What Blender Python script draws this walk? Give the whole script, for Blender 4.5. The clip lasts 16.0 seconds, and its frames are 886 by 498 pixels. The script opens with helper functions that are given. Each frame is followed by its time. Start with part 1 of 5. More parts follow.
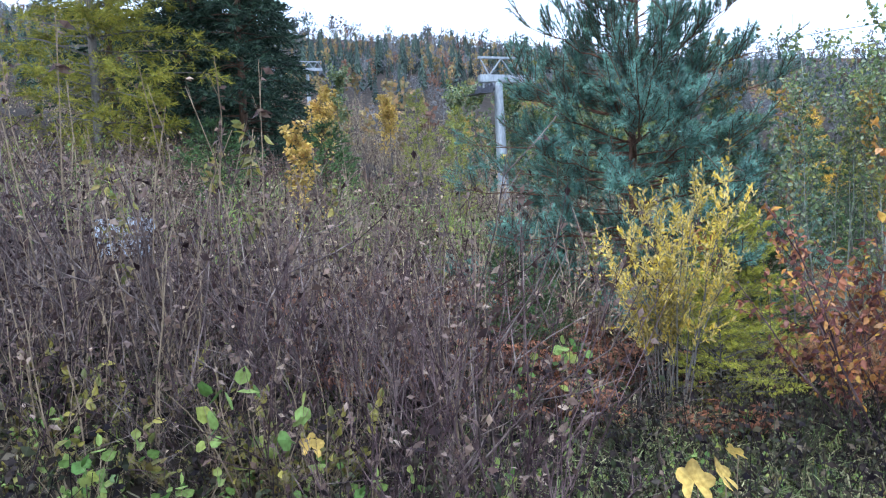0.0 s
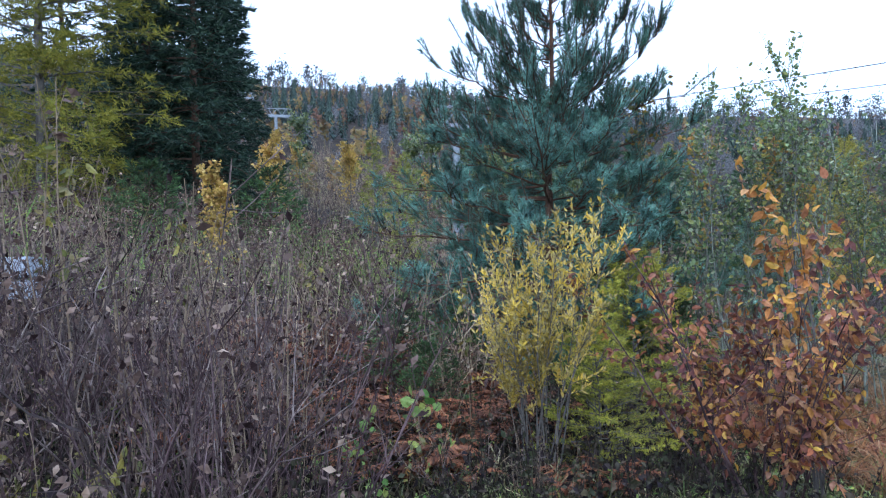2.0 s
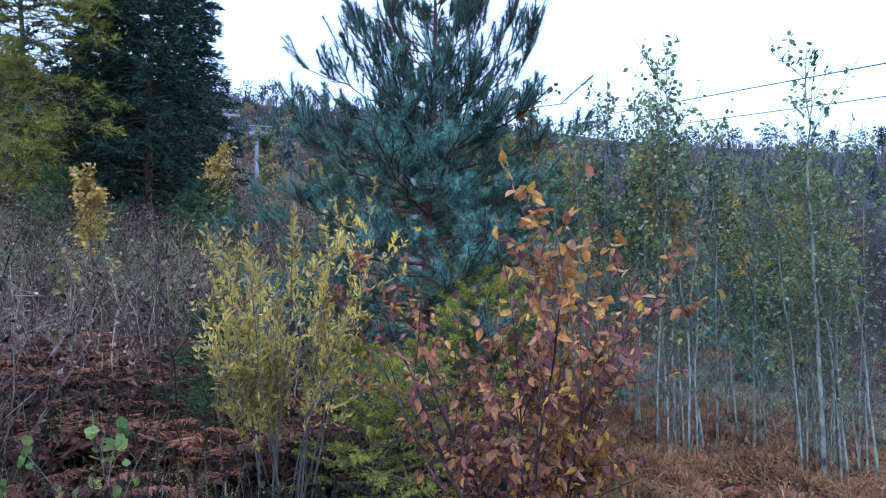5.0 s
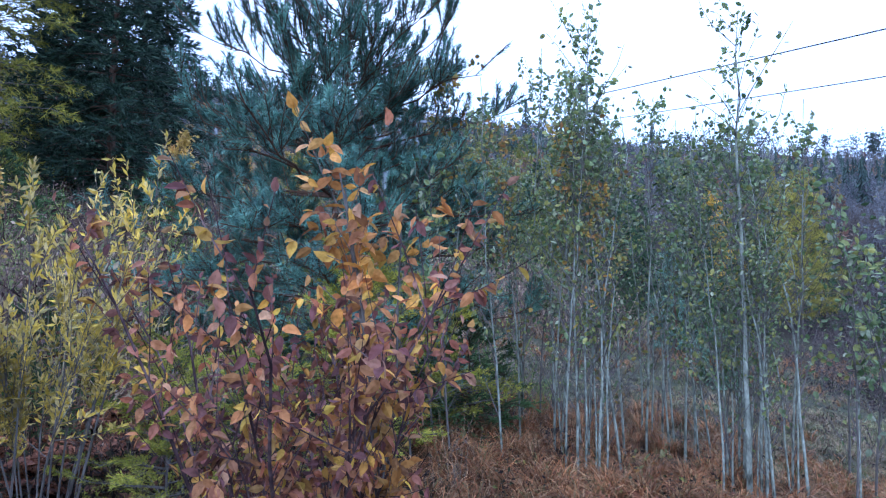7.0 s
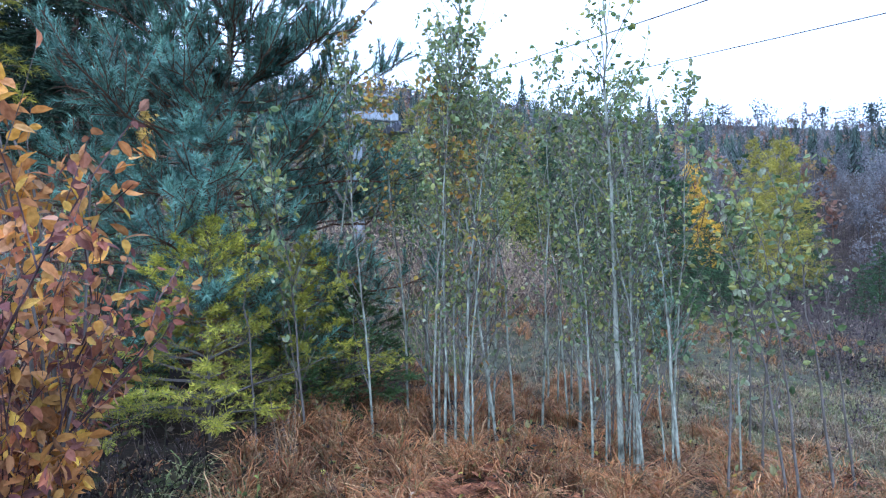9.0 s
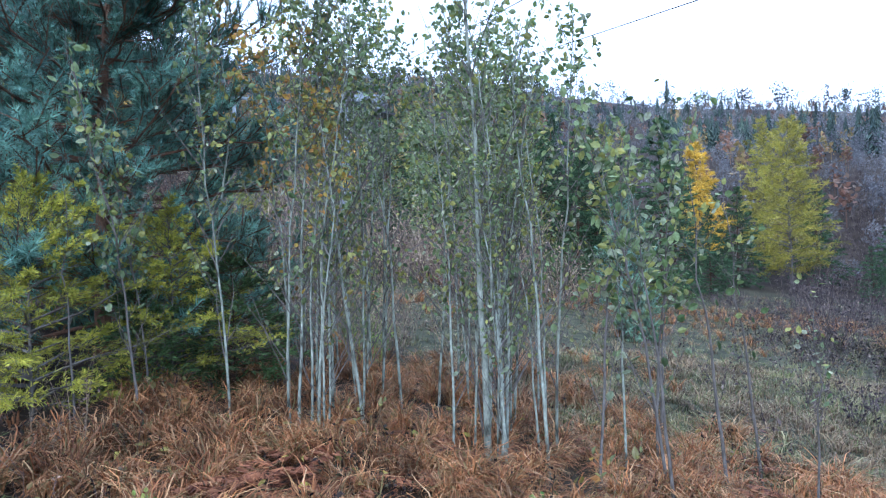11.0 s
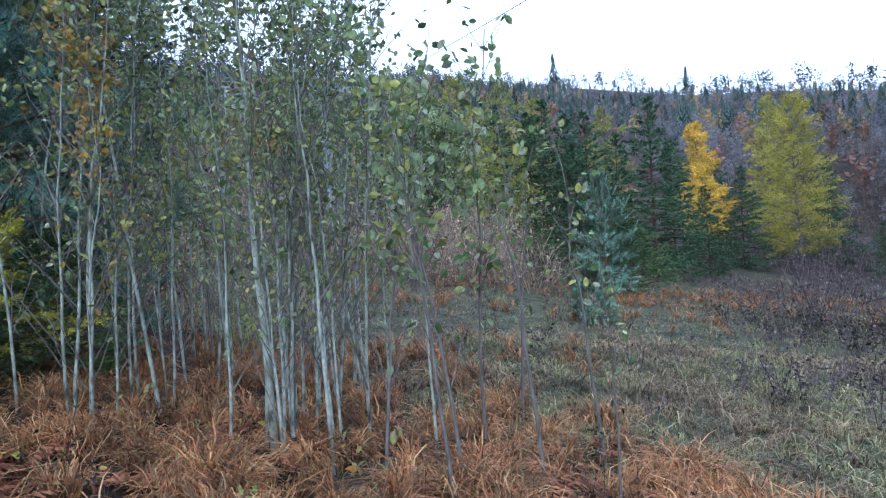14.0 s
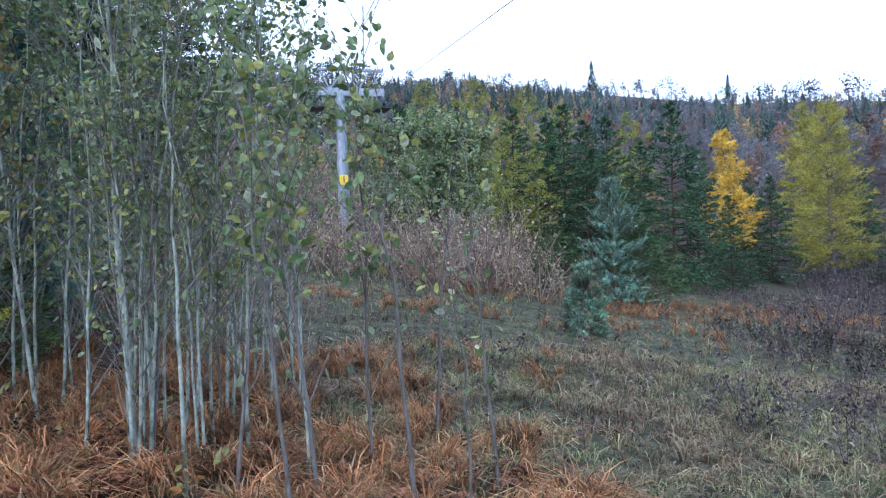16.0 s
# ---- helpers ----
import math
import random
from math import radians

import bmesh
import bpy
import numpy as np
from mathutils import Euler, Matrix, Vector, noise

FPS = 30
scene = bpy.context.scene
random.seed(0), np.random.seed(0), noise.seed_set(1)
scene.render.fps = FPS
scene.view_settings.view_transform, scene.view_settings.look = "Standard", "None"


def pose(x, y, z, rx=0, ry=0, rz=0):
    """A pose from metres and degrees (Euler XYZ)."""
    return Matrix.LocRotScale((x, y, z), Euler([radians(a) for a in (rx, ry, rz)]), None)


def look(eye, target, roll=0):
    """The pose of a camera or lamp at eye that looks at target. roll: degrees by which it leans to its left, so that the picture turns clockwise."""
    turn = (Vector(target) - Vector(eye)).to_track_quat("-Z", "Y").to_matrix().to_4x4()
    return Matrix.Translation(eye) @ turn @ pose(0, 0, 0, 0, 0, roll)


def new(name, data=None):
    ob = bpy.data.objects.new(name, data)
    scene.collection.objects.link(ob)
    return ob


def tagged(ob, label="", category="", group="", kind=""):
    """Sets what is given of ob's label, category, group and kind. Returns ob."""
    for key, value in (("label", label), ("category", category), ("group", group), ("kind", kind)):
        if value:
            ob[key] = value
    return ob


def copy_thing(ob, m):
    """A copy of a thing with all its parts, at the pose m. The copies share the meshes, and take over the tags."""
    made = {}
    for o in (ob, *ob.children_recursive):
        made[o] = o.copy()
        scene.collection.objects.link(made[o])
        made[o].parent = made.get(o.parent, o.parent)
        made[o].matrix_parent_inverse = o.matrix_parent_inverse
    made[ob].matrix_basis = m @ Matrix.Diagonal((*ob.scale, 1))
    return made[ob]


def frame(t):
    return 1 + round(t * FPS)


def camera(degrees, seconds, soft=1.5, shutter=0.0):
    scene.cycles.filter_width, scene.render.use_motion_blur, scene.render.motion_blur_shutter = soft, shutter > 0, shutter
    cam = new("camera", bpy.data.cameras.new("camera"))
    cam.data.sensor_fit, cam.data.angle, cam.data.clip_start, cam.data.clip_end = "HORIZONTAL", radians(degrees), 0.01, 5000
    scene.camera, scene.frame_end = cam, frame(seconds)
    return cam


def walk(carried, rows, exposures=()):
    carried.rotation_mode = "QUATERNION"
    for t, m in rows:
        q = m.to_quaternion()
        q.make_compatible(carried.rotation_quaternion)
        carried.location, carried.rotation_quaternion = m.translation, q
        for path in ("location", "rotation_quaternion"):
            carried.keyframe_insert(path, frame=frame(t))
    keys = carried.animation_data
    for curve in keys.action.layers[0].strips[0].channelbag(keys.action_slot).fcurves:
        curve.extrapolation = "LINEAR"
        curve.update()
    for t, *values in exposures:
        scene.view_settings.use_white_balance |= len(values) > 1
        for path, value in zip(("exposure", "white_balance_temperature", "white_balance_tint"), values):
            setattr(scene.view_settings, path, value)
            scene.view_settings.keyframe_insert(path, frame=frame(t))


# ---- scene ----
cam = camera(66.9, 16.0, 1.2)
PATH = [
    (0, (-0.004, -0.288, 1.838), (-0.04, 1.71, 1.763), -3.2),
    (0.5, (0.091, -0.145, 1.809), (0.128, 1.854, 1.756), -1.9),
    (1, (0.27, -0.09, 1.778), (0.331, 1.908, 1.739), -1.4),
    (1.5, (0.555, -0.045, 1.775), (0.617, 1.954, 1.782), -1.2),
    (2, (0.804, 0.04, 1.744), (0.856, 2.038, 1.809), -2.5),
    (2.5, (1.013, 0.121, 1.732), (1.069, 2.117, 1.836), -2.7),
    (3, (1.321, 0.146, 1.724), (1.376, 2.142, 1.846), -2.0),
    (3.5, (1.546, 0.258, 1.676), (1.602, 2.253, 1.797), -0.8),
    (4, (1.803, 0.369, 1.647), (1.866, 2.364, 1.771), -0.5),
    (4.2, (1.918, 0.396, 1.63), (1.988, 2.391, 1.754), -0.5),
    (6.3, (2.931, 1.182, 1.614), (3.01, 3.175, 1.767), -1.7),
    (6.5, (3.034, 1.235, 1.586), (3.115, 3.228, 1.733), -1.7),
    (7, (3.291, 1.368, 1.535), (3.389, 3.361, 1.667), -0.3),
    (7.5, (3.614, 1.416, 1.503), (3.724, 3.409, 1.625), -0.3),
    (7.6, (3.674, 1.423, 1.501), (3.79, 3.416, 1.615), -0.7),
    (8, (3.905, 1.475, 1.482), (4.015, 3.47, 1.581), -0.9),
    (8.5, (4.174, 1.591, 1.438), (4.277, 3.587, 1.521), -1.1),
    (9, (4.46, 1.661, 1.402), (4.556, 3.657, 1.474), -1.4),
    (9.5, (4.794, 1.762, 1.339), (4.882, 3.76, 1.393), -1.1),
    (10, (5.096, 1.913, 1.275), (5.174, 3.911, 1.311), -0.7),
    (10.2, (5.218, 1.974, 1.264), (5.298, 3.972, 1.293), -0.7),
    (12.5, (6.438, 2.565, 0.925), (6.374, 4.563, 1.0), -4.5),
    (13, (6.681, 2.695, 0.88), (6.63, 4.693, 0.947), -2.7),
    (13.5, (6.931, 2.761, 0.869), (6.895, 4.76, 0.924), -3.1),
    (14, (7.18, 2.827, 0.863), (7.147, 4.827, 0.902), -4.0),
    (14.5, (7.4, 2.937, 0.843), (7.366, 4.936, 0.878), -3.2),
    (15, (7.622, 3.041, 0.833), (7.563, 5.04, 0.881), -2.6),
    (15.5, (7.849, 3.146, 0.817), (7.727, 5.142, 0.876), -2.6),
    (16, (8.017, 3.238, 0.798), (7.882, 5.232, 0.859), -2.5),
]
EXPOSURES = [(0.0, 0.74, 5950, 12), (1.0, 0.45, 5800, 12), (1.5, 0.38, 5750, 12), (3.5, 0.08, 5350, 15), (7.0, 0.28, 5050, 20), (8.3, 0.55, 5300, 17), (10.0, 0.72, 5500, 14), (13.0, 0.48, 5600, 14), (16.0, 0.44, 5650, 16)]
walk(cam, [(t, look(eye, target, roll)) for t, eye, target, roll in PATH], EXPOSURES)

# ---- daylight: a pale overcast sky over a hillside, weak wide sun ----
SUN_HEIGHT, SUN_TURN = radians(38), radians(200)
world = bpy.data.worlds.new("overcast_sky")
scene.world = world
world.use_nodes = True
wn, wl = world.node_tree.nodes, world.node_tree.links
wn.clear()
sky = wn.new("ShaderNodeTexSky")
sky.sky_type, sky.sun_disc = "NISHITA", False
sky.sun_elevation, sky.sun_rotation = SUN_HEIGHT, SUN_TURN
sky_low = wn.new("ShaderNodeBackground")
sky_low.inputs["Strength"].default_value = 0.10
cloud = wn.new("ShaderNodeBackground")
cloud.inputs["Strength"].default_value = 1.15
tc = wn.new("ShaderNodeTexCoord")
cn = wn.new("ShaderNodeTexNoise")
cn.inputs["Scale"].default_value, cn.inputs["Detail"].default_value = 1.6, 3
cr = wn.new("ShaderNodeValToRGB")
cr.color_ramp.elements[0].color, cr.color_ramp.elements[1].color = (0.78, 0.92, 1.14, 1), (0.84, 0.95, 1.14, 1)
add = wn.new("ShaderNodeAddShader")
wo = wn.new("ShaderNodeOutputWorld")
wl.new(sky.outputs[0], sky_low.inputs[0])
wl.new(tc.outputs["Generated"], cn.inputs["Vector"])
wl.new(cn.outputs[0], cr.inputs[0])
up = wn.new("ShaderNodeSeparateXYZ")
lum = wn.new("ShaderNodeMapRange")
lum.inputs["From Min"].default_value, lum.inputs["From Max"].default_value = 0.0, 1.0
lum.inputs["To Min"].default_value, lum.inputs["To Max"].default_value = 0.76, 2.0
wl.new(tc.outputs["Generated"], up.inputs[0])
wl.new(up.outputs["Z"], lum.inputs["Value"])
wl.new(lum.outputs[0], cloud.inputs["Strength"])
wl.new(cr.outputs[0], cloud.inputs[0])
wl.new(sky_low.outputs[0], add.inputs[0])
wl.new(cloud.outputs[0], add.inputs[1])
wl.new(add.outputs[0], wo.inputs[0])
sun = new("sun", bpy.data.lights.new("sun", "SUN"))
sun.data.energy, sun.data.angle, sun.data.color = 0.8, radians(20), (1.0, 0.99, 0.97)
sun.matrix_world = look((0, 0, 60), Vector((0, 0, 60)) - Vector((math.sin(SUN_TURN) * math.cos(SUN_HEIGHT), math.cos(SUN_TURN) * math.cos(SUN_HEIGHT), math.sin(SUN_HEIGHT))))


# ---- materials ----
def ramp_node(nt, stops):
    r = nt.nodes.new("ShaderNodeValToRGB")
    el = r.color_ramp.elements
    while len(el) < len(stops):
        el.new(0.5)
    for e, (p, c) in zip(el, stops):
        e.position, e.color = p, (*c, 1)
    return r


def start_mat(name):
    m = bpy.data.materials.new(name)
    m.use_nodes = True
    return m, m.node_tree, m.node_tree.nodes["Principled BSDF"]


def leaf_mat(name, colours, per="island", rough=0.5, thin=0.35, patch=1.6, gloss=0.08):
    """Thin living or dry leaf: colour picked leaf by leaf, mottled, some light comes through."""
    m, nt, bsdf = start_mat(name)
    n = len(colours)
    ramp = ramp_node(nt, [(i / max(1, n - 1), c) for i, c in enumerate(colours)])
    if per == "object":
        nt.links.new(nt.nodes.new("ShaderNodeObjectInfo").outputs["Random"], ramp.inputs[0])
    else:
        nt.links.new(nt.nodes.new("ShaderNodeNewGeometry").outputs["Random Per Island"], ramp.inputs[0])
    noise_t = nt.nodes.new("ShaderNodeTexNoise")
    noise_t.inputs["Scale"].default_value, noise_t.inputs["Detail"].default_value = 45, 3
    co = nt.nodes.new("ShaderNodeTexCoord")
    nt.links.new(co.outputs["Object"], noise_t.inputs["Vector"])
    mott = ramp_node(nt, [(0.3, (0.72, 0.68, 0.62)), (0.6, (1.15, 1.15, 1.15))])
    nt.links.new(noise_t.outputs[0], mott.inputs[0])
    mul = nt.nodes.new("ShaderNodeMix")
    mul.data_type, mul.blend_type = "RGBA", "MULTIPLY"
    mul.inputs["Factor"].default_value = 1.0
    nt.links.new(ramp.outputs[0], mul.inputs["A"])
    nt.links.new(mott.outputs[0], mul.inputs["B"])
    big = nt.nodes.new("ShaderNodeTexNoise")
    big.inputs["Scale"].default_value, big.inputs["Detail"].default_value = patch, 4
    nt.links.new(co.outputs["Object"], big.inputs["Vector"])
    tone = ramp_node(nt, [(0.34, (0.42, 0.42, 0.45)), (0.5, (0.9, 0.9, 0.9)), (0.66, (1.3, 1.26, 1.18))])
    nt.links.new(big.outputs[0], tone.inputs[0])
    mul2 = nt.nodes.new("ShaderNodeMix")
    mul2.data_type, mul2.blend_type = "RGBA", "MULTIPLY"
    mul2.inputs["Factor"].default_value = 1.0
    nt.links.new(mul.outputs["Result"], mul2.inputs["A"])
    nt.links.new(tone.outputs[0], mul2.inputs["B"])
    mul = mul2
    nt.links.new(mul.outputs["Result"], bsdf.inputs["Base Color"])
    bsdf.inputs["Roughness"].default_value = rough
    bsdf.inputs["Specular IOR Level"].default_value = gloss
    tr = nt.nodes.new("ShaderNodeBsdfTranslucent")
    nt.links.new(mul.outputs["Result"], tr.inputs["Color"])
    mix = nt.nodes.new("ShaderNodeMixShader")
    mix.inputs[0].default_value = thin
    nt.links.new(bsdf.outputs[0], mix.inputs[1])
    nt.links.new(tr.outputs[0], mix.inputs[2])
    nt.links.new(mix.outputs[0], nt.nodes["Material Output"].inputs["Surface"])
    return m


def rough_mat(name, stops, scale=20.0, rough=0.85, bump=0.4, stretch=(1, 1, 1), metal=0.0, fine=None):
    """Bark, soil, wood, weathered paint: two scales of noise, with relief."""
    m, nt, bsdf = start_mat(name)
    co = nt.nodes.new("ShaderNodeTexCoord")
    mp = nt.nodes.new("ShaderNodeMapping")
    mp.inputs["Scale"].default_value = stretch
    nt.links.new(co.outputs["Object"], mp.inputs["Vector"])
    a = nt.nodes.new("ShaderNodeTexNoise")
    a.inputs["Scale"].default_value, a.inputs["Detail"].default_value, a.inputs["Roughness"].default_value = scale, 6, 0.65
    b = nt.nodes.new("ShaderNodeTexNoise")
    b.inputs["Scale"].default_value, b.inputs["Detail"].default_value = fine or scale * 6, 4
    for t in (a, b):
        nt.links.new(mp.outputs[0], t.inputs["Vector"])
    ramp = ramp_node(nt, stops)
    nt.links.new(a.outputs[0], ramp.inputs[0])
    grain = ramp_node(nt, [(0.3, (0.7, 0.7, 0.7)), (0.7, (1.12, 1.12, 1.12))])
    nt.links.new(b.outputs[0], grain.inputs[0])
    mul = nt.nodes.new("ShaderNodeMix")
    mul.data_type, mul.blend_type = "RGBA", "MULTIPLY"
    mul.inputs["Factor"].default_value = 1.0
    nt.links.new(ramp.outputs[0], mul.inputs["A"])
    nt.links.new(grain.outputs[0], mul.inputs["B"])
    nt.links.new(mul.outputs["Result"], bsdf.inputs["Base Color"])
    bp = nt.nodes.new("ShaderNodeBump")
    bp.inputs["Strength"].default_value, bp.inputs["Distance"].default_value = bump, 0.01
    nt.links.new(b.outputs[0], bp.inputs["Height"])
    nt.links.new(bp.outputs[0], bsdf.inputs["Normal"])
    bsdf.inputs["Roughness"].default_value, bsdf.inputs["Metallic"].default_value = rough, metal
    bsdf.inputs["Specular IOR Level"].default_value = 0.5 if rough < 0.7 else 0.12
    return m


M_GROUND = rough_mat("forest_floor", [(0.25, (0.010, 0.008, 0.0075)), (0.42, (0.022, 0.017, 0.014)), (0.58, (0.042, 0.033, 0.025)), (0.78, (0.075, 0.06, 0.044))], 0.9, 0.95, 0.8, fine=22)


def meadow_blend(m):
    """Grades the forest floor into the grey-green turf of the clearing, along a ragged line."""
    nt = m.node_tree
    bsdf = nt.nodes["Principled BSDF"]
    old = bsdf.inputs["Base Color"].links[0].from_socket
    co = nt.nodes.new("ShaderNodeTexCoord")
    dot = nt.nodes.new("ShaderNodeVectorMath")
    dot.operation = "DOT_PRODUCT"
    dot.inputs[1].default_value = (1.0, 0.5, 0.0)
    nz = nt.nodes.new("ShaderNodeTexNoise")
    nz.inputs["Scale"].default_value, nz.inputs["Detail"].default_value = 0.6, 5
    for n in (dot.inputs[0], nz.inputs["Vector"]):
        nt.links.new(co.outputs["Object"], n)
    wob = nt.nodes.new("ShaderNodeMath")
    wob.operation = "MULTIPLY_ADD"
    wob.inputs[1].default_value = 5.0
    nt.links.new(nz.outputs[0], wob.inputs[0])
    nt.links.new(dot.outputs["Value"], wob.inputs[2])
    rng = nt.nodes.new("ShaderNodeMapRange")
    rng.inputs["From Min"].default_value, rng.inputs["From Max"].default_value = 12.3, 14.0
    nt.links.new(wob.outputs[0], rng.inputs["Value"])
    fine = nt.nodes.new("ShaderNodeTexNoise")
    fine.inputs["Scale"].default_value, fine.inputs["Detail"].default_value, fine.inputs["Roughness"].default_value = 4.0, 10, 0.8
    nt.links.new(co.outputs["Object"], fine.inputs["Vector"])
    turf = ramp_node(nt, [(0.36, (0.010, 0.011, 0.008)), (0.47, (0.03, 0.034, 0.02)), (0.56, (0.075, 0.076, 0.044)), (0.66, (0.055, 0.036, 0.026))])
    nt.links.new(fine.outputs[0], turf.inputs[0])
    mix = nt.nodes.new("ShaderNodeMix")
    mix.data_type = "RGBA"
    off = nt.nodes.new("ShaderNodeVectorMath")
    off.operation = "DISTANCE"
    off.inputs[1].default_value = (12.0, 16.0, 0.0)
    nt.links.new(co.outputs["Object"], off.inputs[0])
    rim = nt.nodes.new("ShaderNodeMapRange")
    rim.inputs["From Min"].default_value, rim.inputs["From Max"].default_value = 26.0, 17.0
    nt.links.new(off.outputs["Value"], rim.inputs["Value"])
    both = nt.nodes.new("ShaderNodeMath")
    both.operation = "MULTIPLY"
    nt.links.new(rng.outputs[0], both.inputs[0])
    nt.links.new(rim.outputs[0], both.inputs[1])
    nt.links.new(both.outputs[0], mix.inputs["Factor"])
    nt.links.new(old, mix.inputs["A"])
    nt.links.new(turf.outputs[0], mix.inputs["B"])
    nt.links.new(mix.outputs["Result"], bsdf.inputs["Base Color"])


meadow_blend(M_GROUND)
M_ASPEN = rough_mat("aspen_bark", [(0.34, (0.045, 0.05, 0.04)), (0.45, (0.19, 0.215, 0.18)), (0.66, (0.37, 0.42, 0.355))], 11, 0.75, 0.3, (1, 1, 0.5))
M_GREYBARK = rough_mat("grey_bark", [(0.3, (0.07, 0.065, 0.06)), (0.7, (0.19, 0.18, 0.165))], 14, 0.85, 0.5, (1, 1, 0.3))
M_PINEBARK = rough_mat("red_brown_pine_bark", [(0.3, (0.05, 0.034, 0.028)), (0.7, (0.20, 0.115, 0.075))], 16, 0.9, 0.8, (1, 1, 0.35))
M_BROWNBARK = rough_mat("conifer_bark", [(0.3, (0.035, 0.025, 0.02)), (0.7, (0.12, 0.075, 0.052))], 16, 0.9, 0.8, (1, 1, 0.35))
M_PURPLETWIG = rough_mat("purple_brown_twig", [(0.25, (0.018, 0.011, 0.013)), (0.48, (0.058, 0.036, 0.039)), (0.75, (0.25, 0.18, 0.175))], 6, 0.8, 0.3)
M_GREYTWIG = rough_mat("grey_weathered_twig", [(0.25, (0.018, 0.013, 0.014)), (0.5, (0.105, 0.08, 0.075)), (0.75, (0.42, 0.35, 0.31))], 5, 0.8, 0.3)
M_STRAWTWIG = rough_mat("dry_straw_stem", [(0.3, (0.13, 0.095, 0.065)), (0.7, (0.34, 0.265, 0.18))], 8, 0.8, 0.3)
M_STEEL = rough_mat("galvanised_steel", [(0.3, (0.20, 0.235, 0.27)), (0.55, (0.29, 0.335, 0.375)), (0.8, (0.39, 0.43, 0.47))], 2.2, 0.5, 0.15, (1, 1, 0.3), 0.25)
M_DARKSTEEL = rough_mat("dark_sheave_rubber", [(0.3, (0.03, 0.035, 0.05)), (0.7, (0.08, 0.09, 0.12))], 6, 0.55, 0.2)
M_ROPE = rough_mat("wire_rope", [(0.3, (0.07, 0.07, 0.08)), (0.7, (0.14, 0.14, 0.15))], 30, 0.6, 0.3, metal=0.4)
M_SIGN = rough_mat("yellow_sign_enamel", [(0.3, (0.75, 0.50, 0.03)), (0.7, (0.85, 0.60, 0.05))], 4, 0.45, 0.05)
M_BLACK = rough_mat("black_enamel", [(0.3, (0.015, 0.015, 0.015)), (0.7, (0.03, 0.03, 0.03))], 6, 0.5, 0.05)
M_CABINET = rough_mat("pale_blue_painted_metal", [(0.25, (0.26, 0.31, 0.38)), (0.5, (0.38, 0.44, 0.51)), (0.8, (0.50, 0.55, 0.61))], 5, 0.55, 0.15)
M_WOODLEG = rough_mat("weathered_wood", [(0.3, (0.13, 0.11, 0.09)), (0.7, (0.25, 0.22, 0.19))], 12, 0.85, 0.5, (1, 1, 0.2))

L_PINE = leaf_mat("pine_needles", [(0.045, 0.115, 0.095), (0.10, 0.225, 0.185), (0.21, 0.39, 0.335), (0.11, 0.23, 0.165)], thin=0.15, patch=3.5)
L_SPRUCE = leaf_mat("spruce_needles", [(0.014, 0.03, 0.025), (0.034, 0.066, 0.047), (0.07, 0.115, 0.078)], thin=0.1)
L_ROWSPRUCE = leaf_mat("green_spruce_needles", [(0.028, 0.066, 0.036), (0.05, 0.105, 0.055), (0.10, 0.175, 0.088)], thin=0.12, patch=2.2)
L_OLIVELARCH = leaf_mat("olive_larch_needles", [(0.13, 0.155, 0.03), (0.23, 0.235, 0.042), (0.36, 0.33, 0.06), (0.17, 0.20, 0.045)], thin=0.3)
L_YOUNGSPRUCE = leaf_mat("young_spruce_needles", [(0.045, 0.09, 0.04), (0.08, 0.15, 0.06), (0.14, 0.23, 0.09)], thin=0.15)
L_LARCH = leaf_mat("olive_gold_larch_needles", [(0.22, 0.245, 0.06), (0.34, 0.33, 0.07), (0.50, 0.42, 0.09), (0.28, 0.30, 0.085)], thin=0.3, patch=1.0)
L_GREENLARCH = leaf_mat("green_gold_larch_needles", [(0.15, 0.19, 0.055), (0.25, 0.28, 0.07), (0.38, 0.36, 0.09)], thin=0.3)
L_YOUNGLARCH = leaf_mat("feathery_larch_needles", [(0.25, 0.30, 0.055), (0.41, 0.43, 0.075), (0.58, 0.54, 0.10)], thin=0.3)
L_GOLD = leaf_mat("bright_gold_needles", [(0.58, 0.38, 0.05), (0.72, 0.50, 0.08), (0.80, 0.60, 0.14)], thin=0.3)
L_BIRCH = leaf_mat("yellow_birch_leaf", [(0.40, 0.29, 0.08), (0.55, 0.40, 0.10), (0.62, 0.47, 0.16), (0.48, 0.28, 0.10)], thin=0.3)
L_YOUNGPINE = leaf_mat("pale_young_pine_needles", [(0.10, 0.20, 0.155), (0.17, 0.33, 0.255), (0.31, 0.50, 0.41), (0.14, 0.26, 0.17)], thin=0.15, patch=4)
L_SEEDLING = leaf_mat("pale_green_seedling_needles", [(0.12, 0.24, 0.15), (0.20, 0.36, 0.25), (0.32, 0.50, 0.36)], thin=0.15)
L_PALEBRUSH = leaf_mat("pale_straw_brush", [(0.09, 0.06, 0.06), (0.20, 0.145, 0.125), (0.38, 0.30, 0.23), (0.14, 0.10, 0.10), (0.48, 0.40, 0.29), (0.30, 0.28, 0.15)], thin=0.25)
# Darker copy of the dry leaf: shade under the shrubs is in its colour.
L_LITTER = leaf_mat("shade_dark_leaf_litter", [(0.02, 0.013, 0.013), (0.05, 0.033, 0.029), (0.10, 0.07, 0.055), (0.036, 0.023, 0.023), (0.24, 0.19, 0.14)], thin=0.1)
L_BROWNGRASS = leaf_mat("brown_meadow_grass", [(0.06, 0.042, 0.03), (0.13, 0.092, 0.06), (0.22, 0.16, 0.105), (0.32, 0.255, 0.17), (0.12, 0.12, 0.06)], thin=0.2)
